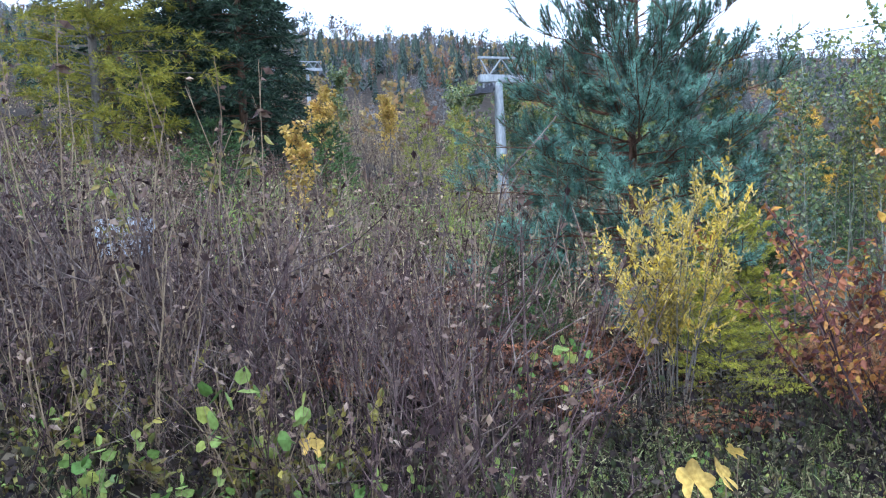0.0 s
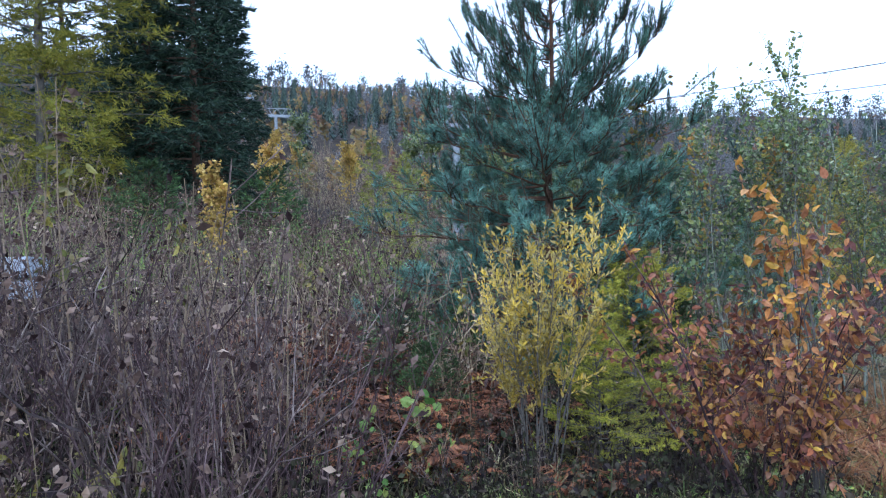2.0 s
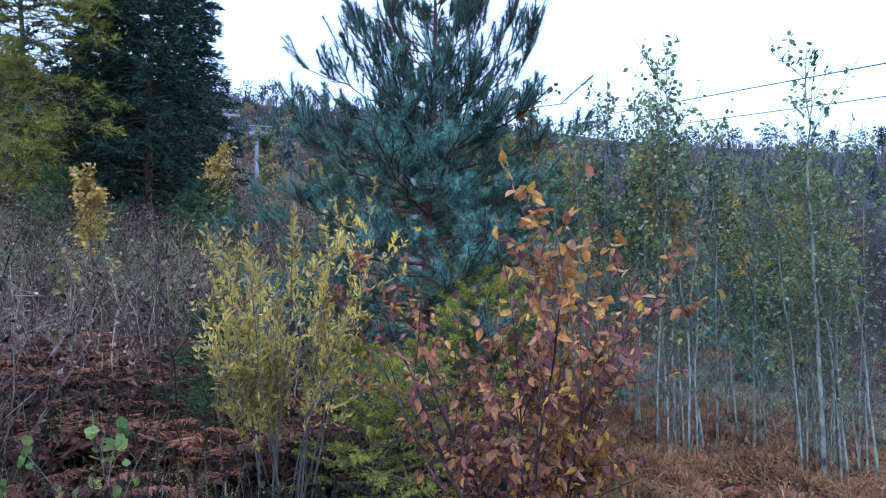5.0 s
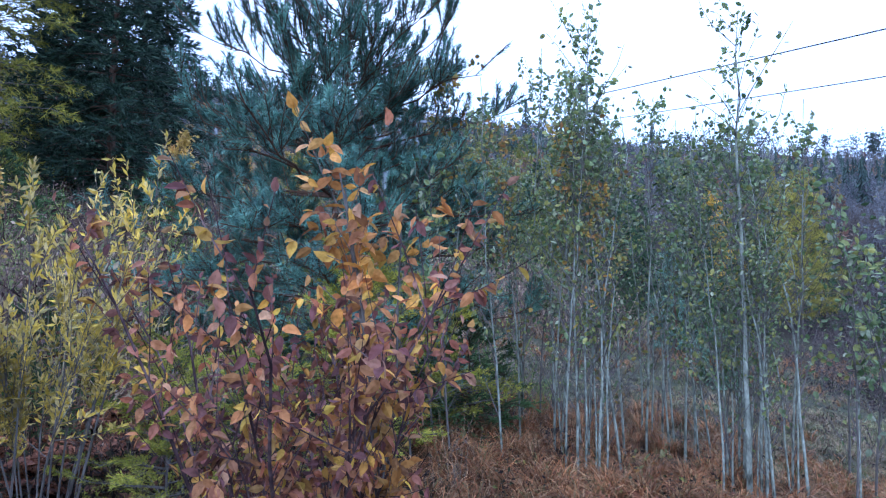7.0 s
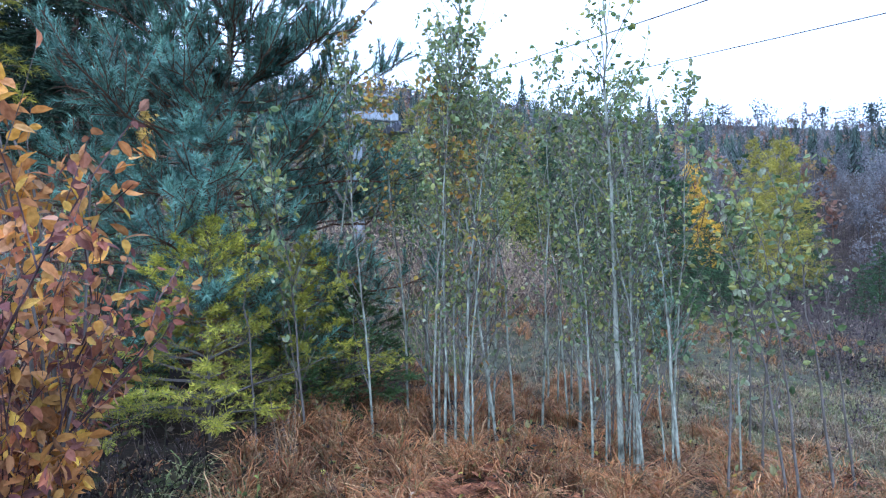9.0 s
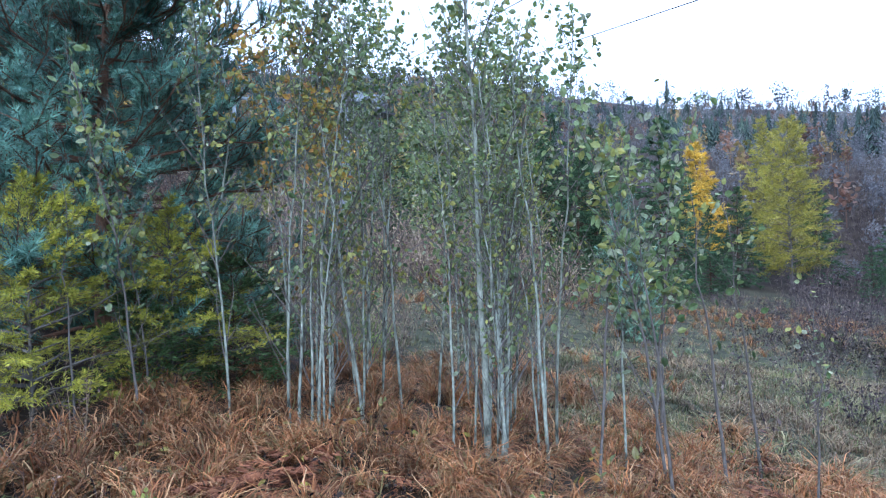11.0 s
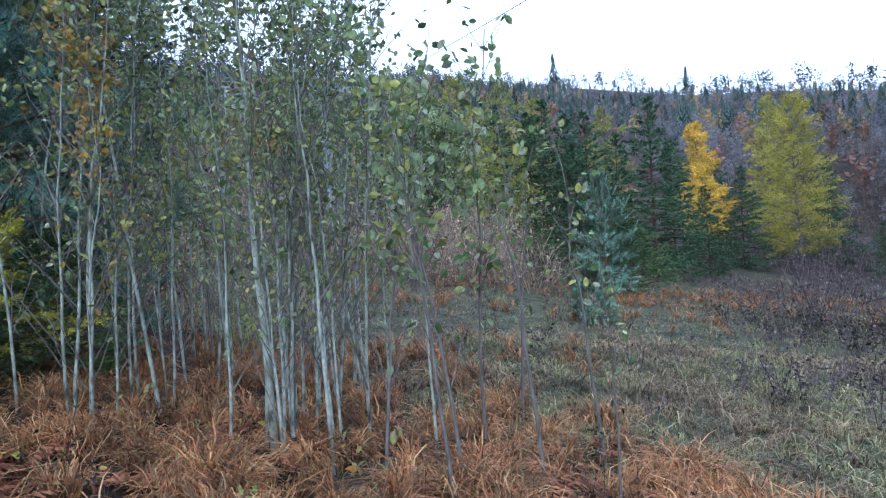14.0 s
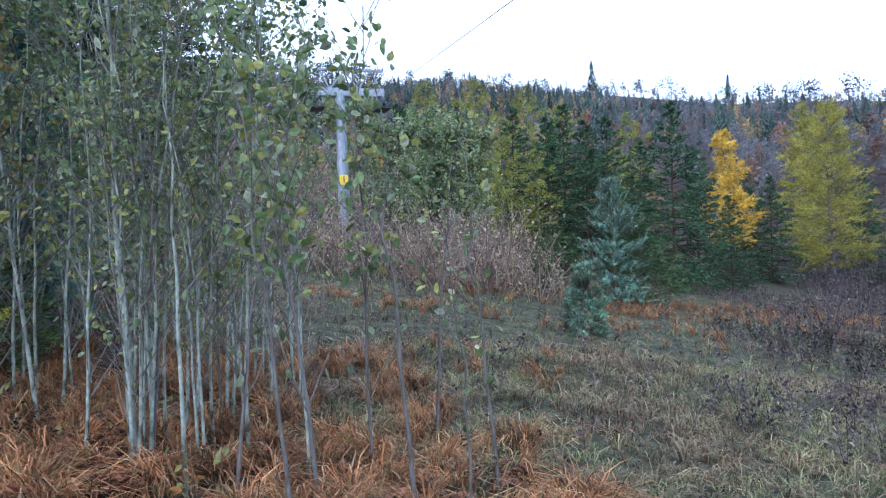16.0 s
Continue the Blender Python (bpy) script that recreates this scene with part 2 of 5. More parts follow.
L_WILLOW = leaf_mat("yellow_willow_leaf", [(0.34, 0.30, 0.10), (0.60, 0.47, 0.10), (0.76, 0.57, 0.09), (0.62, 0.51, 0.22), (0.42, 0.38, 0.17)], "island", 0.5, 0.35)
L_WILLOW_O = leaf_mat("yellow_willow_leaf_single", [(0.34, 0.30, 0.10), (0.60, 0.47, 0.10), (0.76, 0.57, 0.09), (0.62, 0.51, 0.22), (0.42, 0.38, 0.17)], "object", 0.5, 0.35)
RUST = [(0.12, 0.06, 0.062), (0.19, 0.09, 0.085), (0.30, 0.13, 0.085), (0.16, 0.08, 0.082), (0.22, 0.09, 0.085), (0.44, 0.16, 0.08), (0.30, 0.13, 0.08), (0.52, 0.27, 0.11), (0.17, 0.075, 0.085), (0.70, 0.40, 0.07), (0.38, 0.15, 0.11), (0.50, 0.30, 0.17), (0.24, 0.11, 0.12), (0.78, 0.54, 0.09), (0.44, 0.22, 0.11), (0.58, 0.26, 0.09)]
L_RUST = leaf_mat("rust_autumn_leaf", RUST, "island", 0.5, 0.35)
L_ORANGE = leaf_mat("orange_autumn_leaf", [(0.40, 0.17, 0.06), (0.62, 0.30, 0.08), (0.74, 0.42, 0.08), (0.50, 0.30, 0.18), (0.66, 0.34, 0.12), (0.30, 0.12, 0.07), (0.80, 0.52, 0.10)], "island", 0.5, 0.35)
L_RUST_O = leaf_mat("rust_autumn_leaf_single", RUST, "object", 0.5, 0.35)
L_ASPEN = leaf_mat("green_aspen_leaf", [(0.06, 0.11, 0.045), (0.12, 0.19, 0.075), (0.23, 0.32, 0.16), (0.12, 0.165, 0.05), (0.33, 0.34, 0.10), (0.16, 0.24, 0.11), (0.38, 0.43, 0.30), (0.09, 0.14, 0.07)], gloss=0.3, thin=0.35)
L_ASPENGOLD = leaf_mat("turning_aspen_leaf", [(0.14, 0.17, 0.06), (0.28, 0.27, 0.07), (0.42, 0.28, 0.06), (0.40, 0.20, 0.07), (0.17, 0.20, 0.09), (0.22, 0.24, 0.09)], gloss=0.3, thin=0.35)
L_DRY = leaf_mat("dry_curled_leaf", [(0.022, 0.013, 0.015), (0.07, 0.045, 0.042), (0.24, 0.175, 0.145), (0.05, 0.03, 0.03), (0.16, 0.11, 0.085), (0.42, 0.33, 0.26)], thin=0.25)
L_EDGE = leaf_mat("grey_purple_dry_brush", [(0.025, 0.02, 0.026), (0.07, 0.058, 0.066), (0.15, 0.125, 0.125), (0.05, 0.04, 0.05), (0.26, 0.22, 0.19)], thin=0.2)
L_GREENHERB = leaf_mat("green_herb_leaf", [(0.10, 0.20, 0.05), (0.22, 0.33, 0.10), (0.36, 0.40, 0.10), (0.14, 0.22, 0.10)], gloss=0.12, thin=0.3)
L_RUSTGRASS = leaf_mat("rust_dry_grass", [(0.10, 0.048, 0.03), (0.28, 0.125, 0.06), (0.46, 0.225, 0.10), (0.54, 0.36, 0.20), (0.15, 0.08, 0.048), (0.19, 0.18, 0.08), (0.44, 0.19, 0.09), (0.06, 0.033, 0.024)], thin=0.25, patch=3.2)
L_FIELDGRASS = leaf_mat("field_grass", [(0.05, 0.072, 0.03), (0.12, 0.15, 0.058), (0.22, 0.24, 0.115), (0.42, 0.39, 0.24), (0.07, 0.10, 0.05), (0.23, 0.19, 0.12), (0.14, 0.10, 0.07)], thin=0.25)
L_GREENGRASS = leaf_mat("green_bank_grass", [(0.06, 0.09, 0.035), (0.14, 0.19, 0.075), (0.24, 0.30, 0.125), (0.40, 0.38, 0.21), (0.09, 0.08, 0.05)], thin=0.25, patch=2.5)
L_BRACKEN = leaf_mat("rust_bracken", [(0.07, 0.03, 0.021), (0.18, 0.072, 0.042), (0.33, 0.15, 0.08), (0.12, 0.055, 0.038)], thin=0.25)
L_YELLOWGREEN = leaf_mat("yellow_green_leaf", [(0.10, 0.12, 0.035), (0.26, 0.26, 0.06), (0.46, 0.41, 0.10), (0.15, 0.18, 0.055), (0.34, 0.26, 0.08), (0.07, 0.08, 0.035)], gloss=0.3, thin=0.35)
L_BROAD = leaf_mat("broad_yellow_leaf", [(0.55, 0.36, 0.09), (0.62, 0.46, 0.14)], thin=0.35, patch=9)
# Dark weeds; the shade of gaps between stems deepens their colour further.
L_WEED = leaf_mat("dark_weed_shaded", [(0.012, 0.010, 0.013), (0.028, 0.022, 0.024), (0.055, 0.044, 0.039), (0.042, 0.055, 0.028), (0.12, 0.095, 0.07)], thin=0.2)
# Haze is put into the far spruces' colour: greens pulled towards blue.
L_HAZESPRUCE = leaf_mat("hazed_far_spruce", [(0.045, 0.075, 0.075), (0.065, 0.10, 0.09), (0.09, 0.135, 0.105)], patch=0.06, thin=0.1)
# Bare woods: their own grey-purple, with distance haze mixed into the tint.
L_HAZEBARE = leaf_mat("hazed_bare_twigs", [(0.13, 0.145, 0.17), (0.165, 0.175, 0.20), (0.195, 0.195, 0.215), (0.15, 0.17, 0.175)], patch=0.06, thin=0.15)
# Darker copy of the far twigs; the backlit silhouette is put into its colour.
L_RIDGE = leaf_mat("ridge_twigs_silhouette", [(0.08, 0.085, 0.095), (0.12, 0.125, 0.135), (0.15, 0.15, 0.155)], patch=0.06, thin=0.15)
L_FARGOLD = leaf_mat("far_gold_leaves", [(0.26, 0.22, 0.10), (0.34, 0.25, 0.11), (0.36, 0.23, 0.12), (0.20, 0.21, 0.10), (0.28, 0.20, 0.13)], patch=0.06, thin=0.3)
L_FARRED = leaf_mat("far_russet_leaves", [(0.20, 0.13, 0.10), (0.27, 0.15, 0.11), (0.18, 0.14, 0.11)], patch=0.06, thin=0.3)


# ---- mesh building ----
def unit(v):
    return v / np.maximum(1e-9, np.linalg.norm(v, axis=-1, keepdims=True))


def tubes(paths, radii, sides=5):
    """Tapering stems along many lines at once: paths [n, k, 3], radii [n, k]."""
    n, k, _ = paths.shape
    t = unit(np.gradient(paths, axis=1))
    ref = np.where(np.abs(t[:, :1, 2:]) > 0.8, np.array([1.0, 0.1, 0]), np.array([0, 0.1, 1.0]))
    u = unit(np.cross(t, ref))
    w = np.cross(t, u)
    a = np.arange(sides) * 2 * np.pi / sides
    ring = paths[:, :, None] + radii[:, :, None, None] * (u[:, :, None] * np.cos(a)[:, None] + w[:, :, None] * np.sin(a)[:, None])
    v = ring.reshape(-1, 3)
    i, j, s = np.meshgrid(np.arange(n), np.arange(k - 1), np.arange(sides), indexing="ij")
    s2 = (s + 1) % sides
    b = (i * k + j) * sides
    q = np.stack([b + s, b + s2, b + sides + s2, b + s, b + sides + s2, b + sides + s], -1).reshape(-1, 3)
    return v, q


def scatter(tv, tf, pos, along, size, rng, flat=0.0):
    """Copies of a small leaf (its length on y, its face on z) at pos, pointing along; flat leans the faces upwards."""
    n = len(pos)
    y = unit(along)
    up = rng.normal(size=(n, 3)) + np.array([0, 0, flat * 3])
    x = unit(np.cross(y, up))
    z = np.cross(x, y)
    m = np.stack([x, y, z], 1) * np.asarray(size).reshape(-1, 1, 1)
    v = np.einsum("kc,ncd->nkd", tv, m) + pos[:, None]
    f = tf[None] + (np.arange(n) * len(tv))[:, None, None]
    return v.reshape(-1, 3), f.reshape(-1, 3)


def merge(*pieces):
    vs, fs, o = [], [], 0
    for v, f in pieces:
        vs.append(v)
        fs.append(f + o)
        o += len(v)
    return np.concatenate(vs), np.concatenate(fs)


def mesh_of(name, v, f, mat, smooth=False):
    me = bpy.data.meshes.new(name)
    me.from_pydata(v.tolist(), [], f.tolist())
    if smooth:
        me.shade_smooth()
    me.materials.append(mat)
    return me


def part(name, vf, mat, parent, label="", smooth=False):
    ob = new(name, mesh_of(name, vf[0], vf[1], mat, smooth))
    ob.parent = parent
    if label:
        ob["label"] = label
    return ob


def bm_part(name, bm, mat, parent, label="", bevel=0.0):
    if bevel:
        bmesh.ops.bevel(bm, geom=bm.edges[:], offset=bevel, segments=2, affect="EDGES")
    me = bpy.data.meshes.new(name)
    bm.to_mesh(me)
    bm.free()
    me.materials.append(mat)
    ob = new(name, me)
    ob.parent = parent
    if label:
        ob["label"] = label
    return ob


def box_bm(sx, sy, sz, m=Matrix()):
    bm = bmesh.new()
    bmesh.ops.create_cube(bm, size=1, matrix=m @ Matrix.Diagonal((sx, sy, sz, 1)))
    return bm


def cyl_bm(r1, r2, depth, seg=12, m=Matrix()):
    bm = bmesh.new()
    bmesh.ops.create_cone(bm, cap_ends=True, segments=seg, radius1=r1, radius2=r2, depth=depth, matrix=m)
    return bm


LEAF = (np.array([(0, 0, 0), (-0.32, 0.42, 0.07), (0, 0.48, -0.02), (0.32, 0.42, 0.07), (0, 1, 0.10)], float),
        np.array([(0, 2, 1), (0, 3, 2), (1, 2, 4), (2, 3, 4)]))
ROUND = (np.array([(0, 0, 0), (-0.40, 0.25, 0.05), (-0.42, 0.62, 0.08), (0, 0.5, -0.03), (0.42, 0.62, 0.08), (0.40, 0.25, 0.05), (0, 1, 0.05)], float),
         np.array([(0, 3, 1), (1, 3, 2), (2, 3, 6), (3, 4, 6), (3, 5, 4), (0, 5, 3)]))
SMALL = (ROUND[0] * np.array([0.72, 1, 1.3]), ROUND[1])
NARROW = (np.array([(0, 0, 0), (-0.16, 0.45, 0.04), (0, 0.5, -0.02), (0.16, 0.45, 0.04), (0, 1, 0.06)], float), LEAF[1])
CURL = (np.array([(0, 0, 0), (-0.22, 0.4, 0.16), (0, 0.45, -0.02), (0.24, 0.38, 0.18), (0.04, 0.85, 0.22)], float), LEAF[1])
OVATE = (np.array([(0, 0, 0), (-0.19, 0.17, 0.05), (0.19, 0.17, 0.05), (0, 0.3, 0.0), (-0.27, 0.46, 0.03), (0.27, 0.46, 0.05), (0, 0.62, -0.08), (-0.17, 0.76, -0.06), (0.17, 0.76, -0.04), (0, 1.0, -0.22)], float),
         np.array([(0, 3, 1), (0, 2, 3), (1, 3, 4), (2, 5, 3), (4, 3, 6), (3, 5, 6), (4, 6, 7), (6, 5, 8), (7, 6, 9), (6, 8, 9)]))
CURL2 = (np.array([(0, 0, 0), (-0.24, 0.42, 0.16), (0.24, 0.40, 0.18), (0.04, 0.9, 0.1)], float), np.array([(0, 2, 1), (1, 2, 3)]))
BLADE3 = (np.array([(-0.5, 0, 0), (0.5, 0, 0), (0, 1, 0)], float), np.array([(0, 1, 2)]))
DIAMOND = (np.array([(0, 0, 0), (-0.35, 0.5, 0.05), (0.35, 0.5, 0.05), (0, 1, 0)], float), np.array([(0, 2, 1), (1, 2, 3)]))


def grow(start, way, length, k, rng, bend=(0, 0, 0), wobble=0.05):
    """Lines of k points from start, along way, bent step by step."""
    n = len(start)
    f = np.linspace(0, 1, k)[None, :, None]
    w = np.cumsum(rng.normal(size=(n, k, 3)), axis=1) * wobble / np.sqrt(k)
    w[:, 0] = 0
    length = np.asarray(length).reshape(-1, 1, 1)
    return start[:, None] + length * (unit(way)[:, None] * f + np.asarray(bend).reshape(-1, 1, 3) * f * f + w * f)


def on_line(paths, idx, f):
    """Points at the fraction f of the lines idx, and the way there."""
    k = paths.shape[1]
    p = np.clip(f, 0, 0.9999) * (k - 1)
    j = p.astype(int)
    r = (p - j)[:, None]
    a, b = paths[idx, j], paths[idx, j + 1]
    return a + (b - a) * r, unit(b - a)


def needles(pos, way, length, count, nl, width, rng, angle=0.9, close=0.6):
    """Bottle-brush shoots: count needles round each shoot."""
    n = len(pos)
    y = unit(way)
    u = unit(np.cross(y, rng.normal(size=(n, 3))))
    w = np.cross(y, u)
    f = rng.random((n, count))
    a = rng.random((n, count)) * 2 * np.pi
    base = pos[:, None] + y[:, None] * (f * np.asarray(length).reshape(-1, 1))[..., None]
    rad = u[:, None] * np.cos(a)[..., None] + w[:, None] * np.sin(a)[..., None]
    ang = angle * (1.1 - close * f)[..., None]
    d = y[:, None] * np.cos(ang) + rad * np.sin(ang)
    side = np.cross(d, rad) * width / 2
    tip = base + d * (nl * rng.uniform(0.75, 1.2, (n, count)))[..., None]
    v = np.stack([base - side, base + side, tip], 2).reshape(-1, 3)
    return v, np.arange(len(v)).reshape(-1, 3)


# ---- the lie of the land ----
def ramp01(v, a, b):
    s = np.clip((v - a) / (b - a), 0, 1)
    return s * s * (3 - 2 * s)


def land(x, y):
    """Height of the ground: a bank that falls to one side, then a wooded hill to a ridge."""
    x, y = np.asarray(x, float), np.asarray(y, float)
    xc, yc = np.clip(x, -25, 35), np.clip(y, -12, 45)
    near = 0.479 - 0.1474 * xc + 0.0145 * yc + 0.00147 * xc * xc - 0.00191 * xc * yc + 0.00183 * yc * yc
    near = near + 0.022 * np.sin(2.1 * x + 1.3 * y) * np.sin(1.7 * y - 0.6 * x) + 0.012 * np.sin(5.3 * x + 1.9 * y + 0.7) * np.sin(4.7 * y - 2.2 * x + 1.1) + 0.03 * np.sin(0.83 * x - 0.55 * y)
    dx, dy = x - 4, y - 2
    r = np.hypot(dx, dy)
    az = np.degrees(np.arctan2(dx, dy))
    elev = np.clip(15.0 - 0.05 * np.minimum(az, 0) - 0.155 * np.maximum(az, 0), 5, 18) * np.clip((125 - np.abs(az)) / 60, 0, 1)
    crest = 350 + 25 * np.sin(az * 0.11) + 9 * np.sin(az * 0.45)
    top = 1.6 + np.tan(np.radians(elev)) * crest
    f = np.clip((r - 34) / (crest - 34), 0, 1)
    hill = 1.0 + (top - 1.0) * (0.92 * f + 0.08 * f * f)
    hill = hill - np.maximum(0, r - crest) * 0.10 + 1.5 * np.sin(x * 0.045 + 1) * np.sin(y * 0.05) * f
    low = -1.5 - 0.02 * r
    hill = np.where(np.abs(az) > 124, low, hill)
    t = ramp01(r, 42, 76)
    return near * (1 - t) + hill * t


def land_pt(x, y, sink=0.0):
    return np.stack([x, y, land(x, y) - sink], -1)


# ---- ground ----
rings = np.concatenate([[0.0], np.cumsum(0.20 * 1.027 ** np.arange(260))])
rings = rings[rings < 2600]
spokes = 216
aa = np.arange(spokes) * 2 * np.pi / spokes
gx, gy = 4 + rings[1:, None] * np.sin(aa), 3 + rings[1:, None] * np.cos(aa)
gv = np.concatenate([[[4, 3, float(land(4, 3))]], np.stack([gx, gy, land(gx, gy)], -1).reshape(-1, 3)])
gn = len(rings) - 1
gi, gj = np.meshgrid(np.arange(gn - 1), np.arange(spokes), indexing="ij")
a0, a1 = 1 + gi * spokes + gj, 1 + gi * spokes + (gj + 1) % spokes
gf = np.stack([a0, a0 + spokes, a1 + spokes, a0, a1 + spokes, a1], -1).reshape(-1, 3)
gf = np.concatenate([np.stack([np.zeros(spokes, int), 1 + np.arange(spokes), 1 + (np.arange(spokes) + 1) % spokes], -1), gf])
ground = new("ground", mesh_of("ground", gv, gf, M_GROUND, True))
tagged(ground, "brown and olive leaf-littered sloping ground rising to a wooded ridge", "ground", kind="structure")


def thing(name, x, y, label, category, group="", sink=0.02, turn=0.0):
    ob = new(name)
    ob.matrix_basis = Matrix.Translation((x, y, float(land(x, y)) - sink)) @ Matrix.Rotation(turn, 4, "Z")
    return tagged(ob, label, category, group)


def put_copy(ob, x, y, turn=0.0, size=1.0, sink=0.02, height=1.0):
    m = Matrix.Translation((x, y, float(land(x, y)) - sink)) @ Matrix.Rotation(turn, 4, "Z") @ Matrix.Diagonal((size, size, size * height, 1))
    return copy_thing(ob, m)


# ---- trees ----
def conifer(name, x, y, h, radius, label, leaf, seed, category="tree", group="", branches=90, shoots=14, count=9, nl=0.16, width=0.022,
            droop=0.25, rise=0.15, first=0.06, power=0.8, trunk=0.012, bark=None, shoot_len=0.4, angle=0.8, ragged=0.25, lean=(0, 0), branch_r=0.014, fluff=0.25):
    """A conifer: straight tapered trunk, tiers of limbs, twigs clothed in needles."""
    rng = np.random.default_rng(seed)
    tree = thing(name, x, y, label, category, group)
    bark = bark or M_BROWNBARK
    tp = grow(np.zeros((1, 3)), np.array([[lean[0], lean[1], 1.0]]), [h], 12, rng, wobble=0.02)
    part("trunk", tubes(tp, (h * trunk * (1 - np.linspace(0, 0.93, 12)))[None], 8), bark, tree, smooth=True)
    f = first + (1 - first) * (np.arange(branches) / branches) ** 1.05
    f = np.clip(f + rng.normal(size=branches) * 0.008, 0.03, 0.985)
    base, _ = on_line(tp, np.zeros(branches, int), f)
    a = np.arange(branches) * 2.399 + rng.normal(size=branches) * 0.3
    ln = radius * np.clip(1.02 - f, 0.03, 1) ** power * rng.uniform(1 - ragged, 1 + ragged * 0.6, branches) * (0.55 + 0.45 * ramp01(f, first - 0.05, first + 0.15))
    way = np.stack([np.cos(a), np.sin(a), rise + 0.9 * f ** 3], -1)
    bp = grow(base, way, ln, 7, rng, np.stack([0 * a, 0 * a, -droop * (1 - f)], -1), 0.08)
    br = np.clip(ln * branch_r, 0.004, 0.05)[:, None] * (1 - np.linspace(0, 0.85, 7))
    n = branches * shoots
    bi = np.repeat(np.arange(branches), shoots)
    sf = rng.random(n) ** 0.7 * 0.93 + 0.07
    keep = rng.random(n) < np.clip(1.7 * ln[bi] / radius, 0.3, 1)
    bi, sf = bi[keep], sf[keep]
    n = len(bi)
    sp, sw = on_line(bp, bi, sf)
    side = unit(np.cross(sw, np.array([0, 0, 1.0]))) * rng.choice([-1, 1], n)[:, None]
    sw = unit(sw * 0.8 + side * rng.uniform(0.2, 1.0, n)[:, None] + rng.normal(size=(n, 3)) * fluff + np.array([0, 0, 0.08]))
    sl = shoot_len * np.clip(ln[bi], 0.12, None) / max(radius, 0.01) * (1.15 - sf) * 1.6 + shoot_len * 0.25 * np.clip(2.2 * ln[bi] / radius, 0.2, 1)
    twigs = grow(sp, sw, sl, 3, rng, (0, 0, -0.1), 0.05)
    tagged(part("branchwork", tubes(bp, br, 3) if h > 3 else merge(tubes(bp, br, 3), tubes(twigs[:, ::2], np.full((n, 2), 0.002), 3)), bark, tree), kind="stuff")
    part("crown", needles(twigs[:, 0], twigs[:, 2] - twigs[:, 0], sl, count, nl, width, rng, angle), leaf, tree)
    return tree


def scots_pine(name, x, y, h, radius, label, seed, leaf=None, whorls=23, per=7, first=0.05, count=90, group="", nl=0.085, subs=11, shoot=0.27, open_top=0.68, stout=0.17):
    """A young pine: whorls of limbs that turn up at the ends, each twig ending in plump bottle-brush shoots."""
    rng = np.random.default_rng(seed)
    tree = thing(name, x, y, label, "tree", group)
    tp = grow(np.zeros((1, 3)), np.array([[0.015, 0, 1.0]]), [h], 12, rng, wobble=0.025)
    part("trunk", tubes(tp, (h * 0.014 * (1 - np.linspace(0, 0.9, 12)))[None], 9), M_PINEBARK, tree, smooth=True)
    nb = whorls * per
    f = np.repeat(first + (0.95 - first) * (np.arange(whorls) / (whorls - 1)) ** 0.95, per) + rng.normal(size=nb) * 0.012
    base, _ = on_line(tp, np.zeros(nb, int), f)
    a = np.tile(np.arange(per) * 2 * np.pi / per, whorls) + np.repeat(rng.random(whorls) * 6, per) + rng.normal(size=nb) * 0.25
    prof = np.clip(1.06 - f, 0.05, 1) ** 0.78 * (0.75 + 0.25 * ramp01(f, 0.0, 0.3))
    ln = radius * prof * rng.uniform(0.66, 1.15, nb)
    way = np.stack([np.cos(a), np.sin(a), 0.66 * f ** 2 - 0.06], -1)
    bp = grow(base, way, ln, 8, rng, np.stack([0 * a, 0 * a, 0.02 + 0.27 * f], -1), 0.10)
    br = np.clip(ln * 0.010, 0.005, 0.03)[:, None] * (1 - np.linspace(0, 0.75, 8))
    n = nb * subs
    bi = np.repeat(np.arange(nb), subs)
    sf = 0.12 + 0.88 * rng.random(n) ** 0.75
    keep = rng.random(n) < 1.0 - open_top * ramp01(f[bi], 0.45, 0.8)
    bi, sf = bi[keep], sf[keep]
    n = len(bi)
    sp, sw = on_line(bp, bi, sf)
    side = unit(np.cross(sw, np.array([0, 0, 1.0]))) * rng.choice([-1, 1], n)[:, None]
    sw = unit(sw + side * rng.uniform(0.15, 0.95, n)[:, None] + np.array([0, 0, 0.15]) + rng.normal(size=(n, 3)) * 0.22)
    sl = ln[bi] * 0.24 * (1.25 - sf) + 0.05
    tw = grow(sp, sw, sl, 4, rng, (0, 0, 0.25), 0.06)
    # three brushes on each twig, one candle on each limb
    per_twig = 3
    ti = np.repeat(np.arange(n), per_twig)
    tf = np.tile([0.3, 0.65, 0.98], n)
    ep, ew = on_line(tw, ti, tf)
    high = np.repeat(ramp01(f[bi], 0.4, 0.8), per_twig)[:, None]
    ew = unit(ew * (0.8 - 0.25 * high) + rng.normal(size=ew.shape) * (0.42 - 0.2 * high) + np.array([0, 0, 0.42]) * (1 + 2.2 * high))
    el = shoot * rng.uniform(0.55, 1.15, len(ep)) * (1 + 0.25 * high[:, 0])
    lp, lw = on_line(bp, np.arange(nb), np.full(nb, 0.97))
    lw = unit(lw + np.array([0, 0, 1.3]) * f[:, None])
    top, topw = on_line(tp, np.zeros(5, int), np.array([0.86, 0.9, 0.94, 0.97, 0.99]))
    pos, wy = np.concatenate([ep, lp, top]), np.concatenate([ew, lw, topw])
    ll = np.concatenate([el, shoot * 1.35 * rng.uniform(0.8, 1.3, nb), np.full(5, shoot * 1.5)])
    ends = grow(pos, wy, ll, 2, rng)
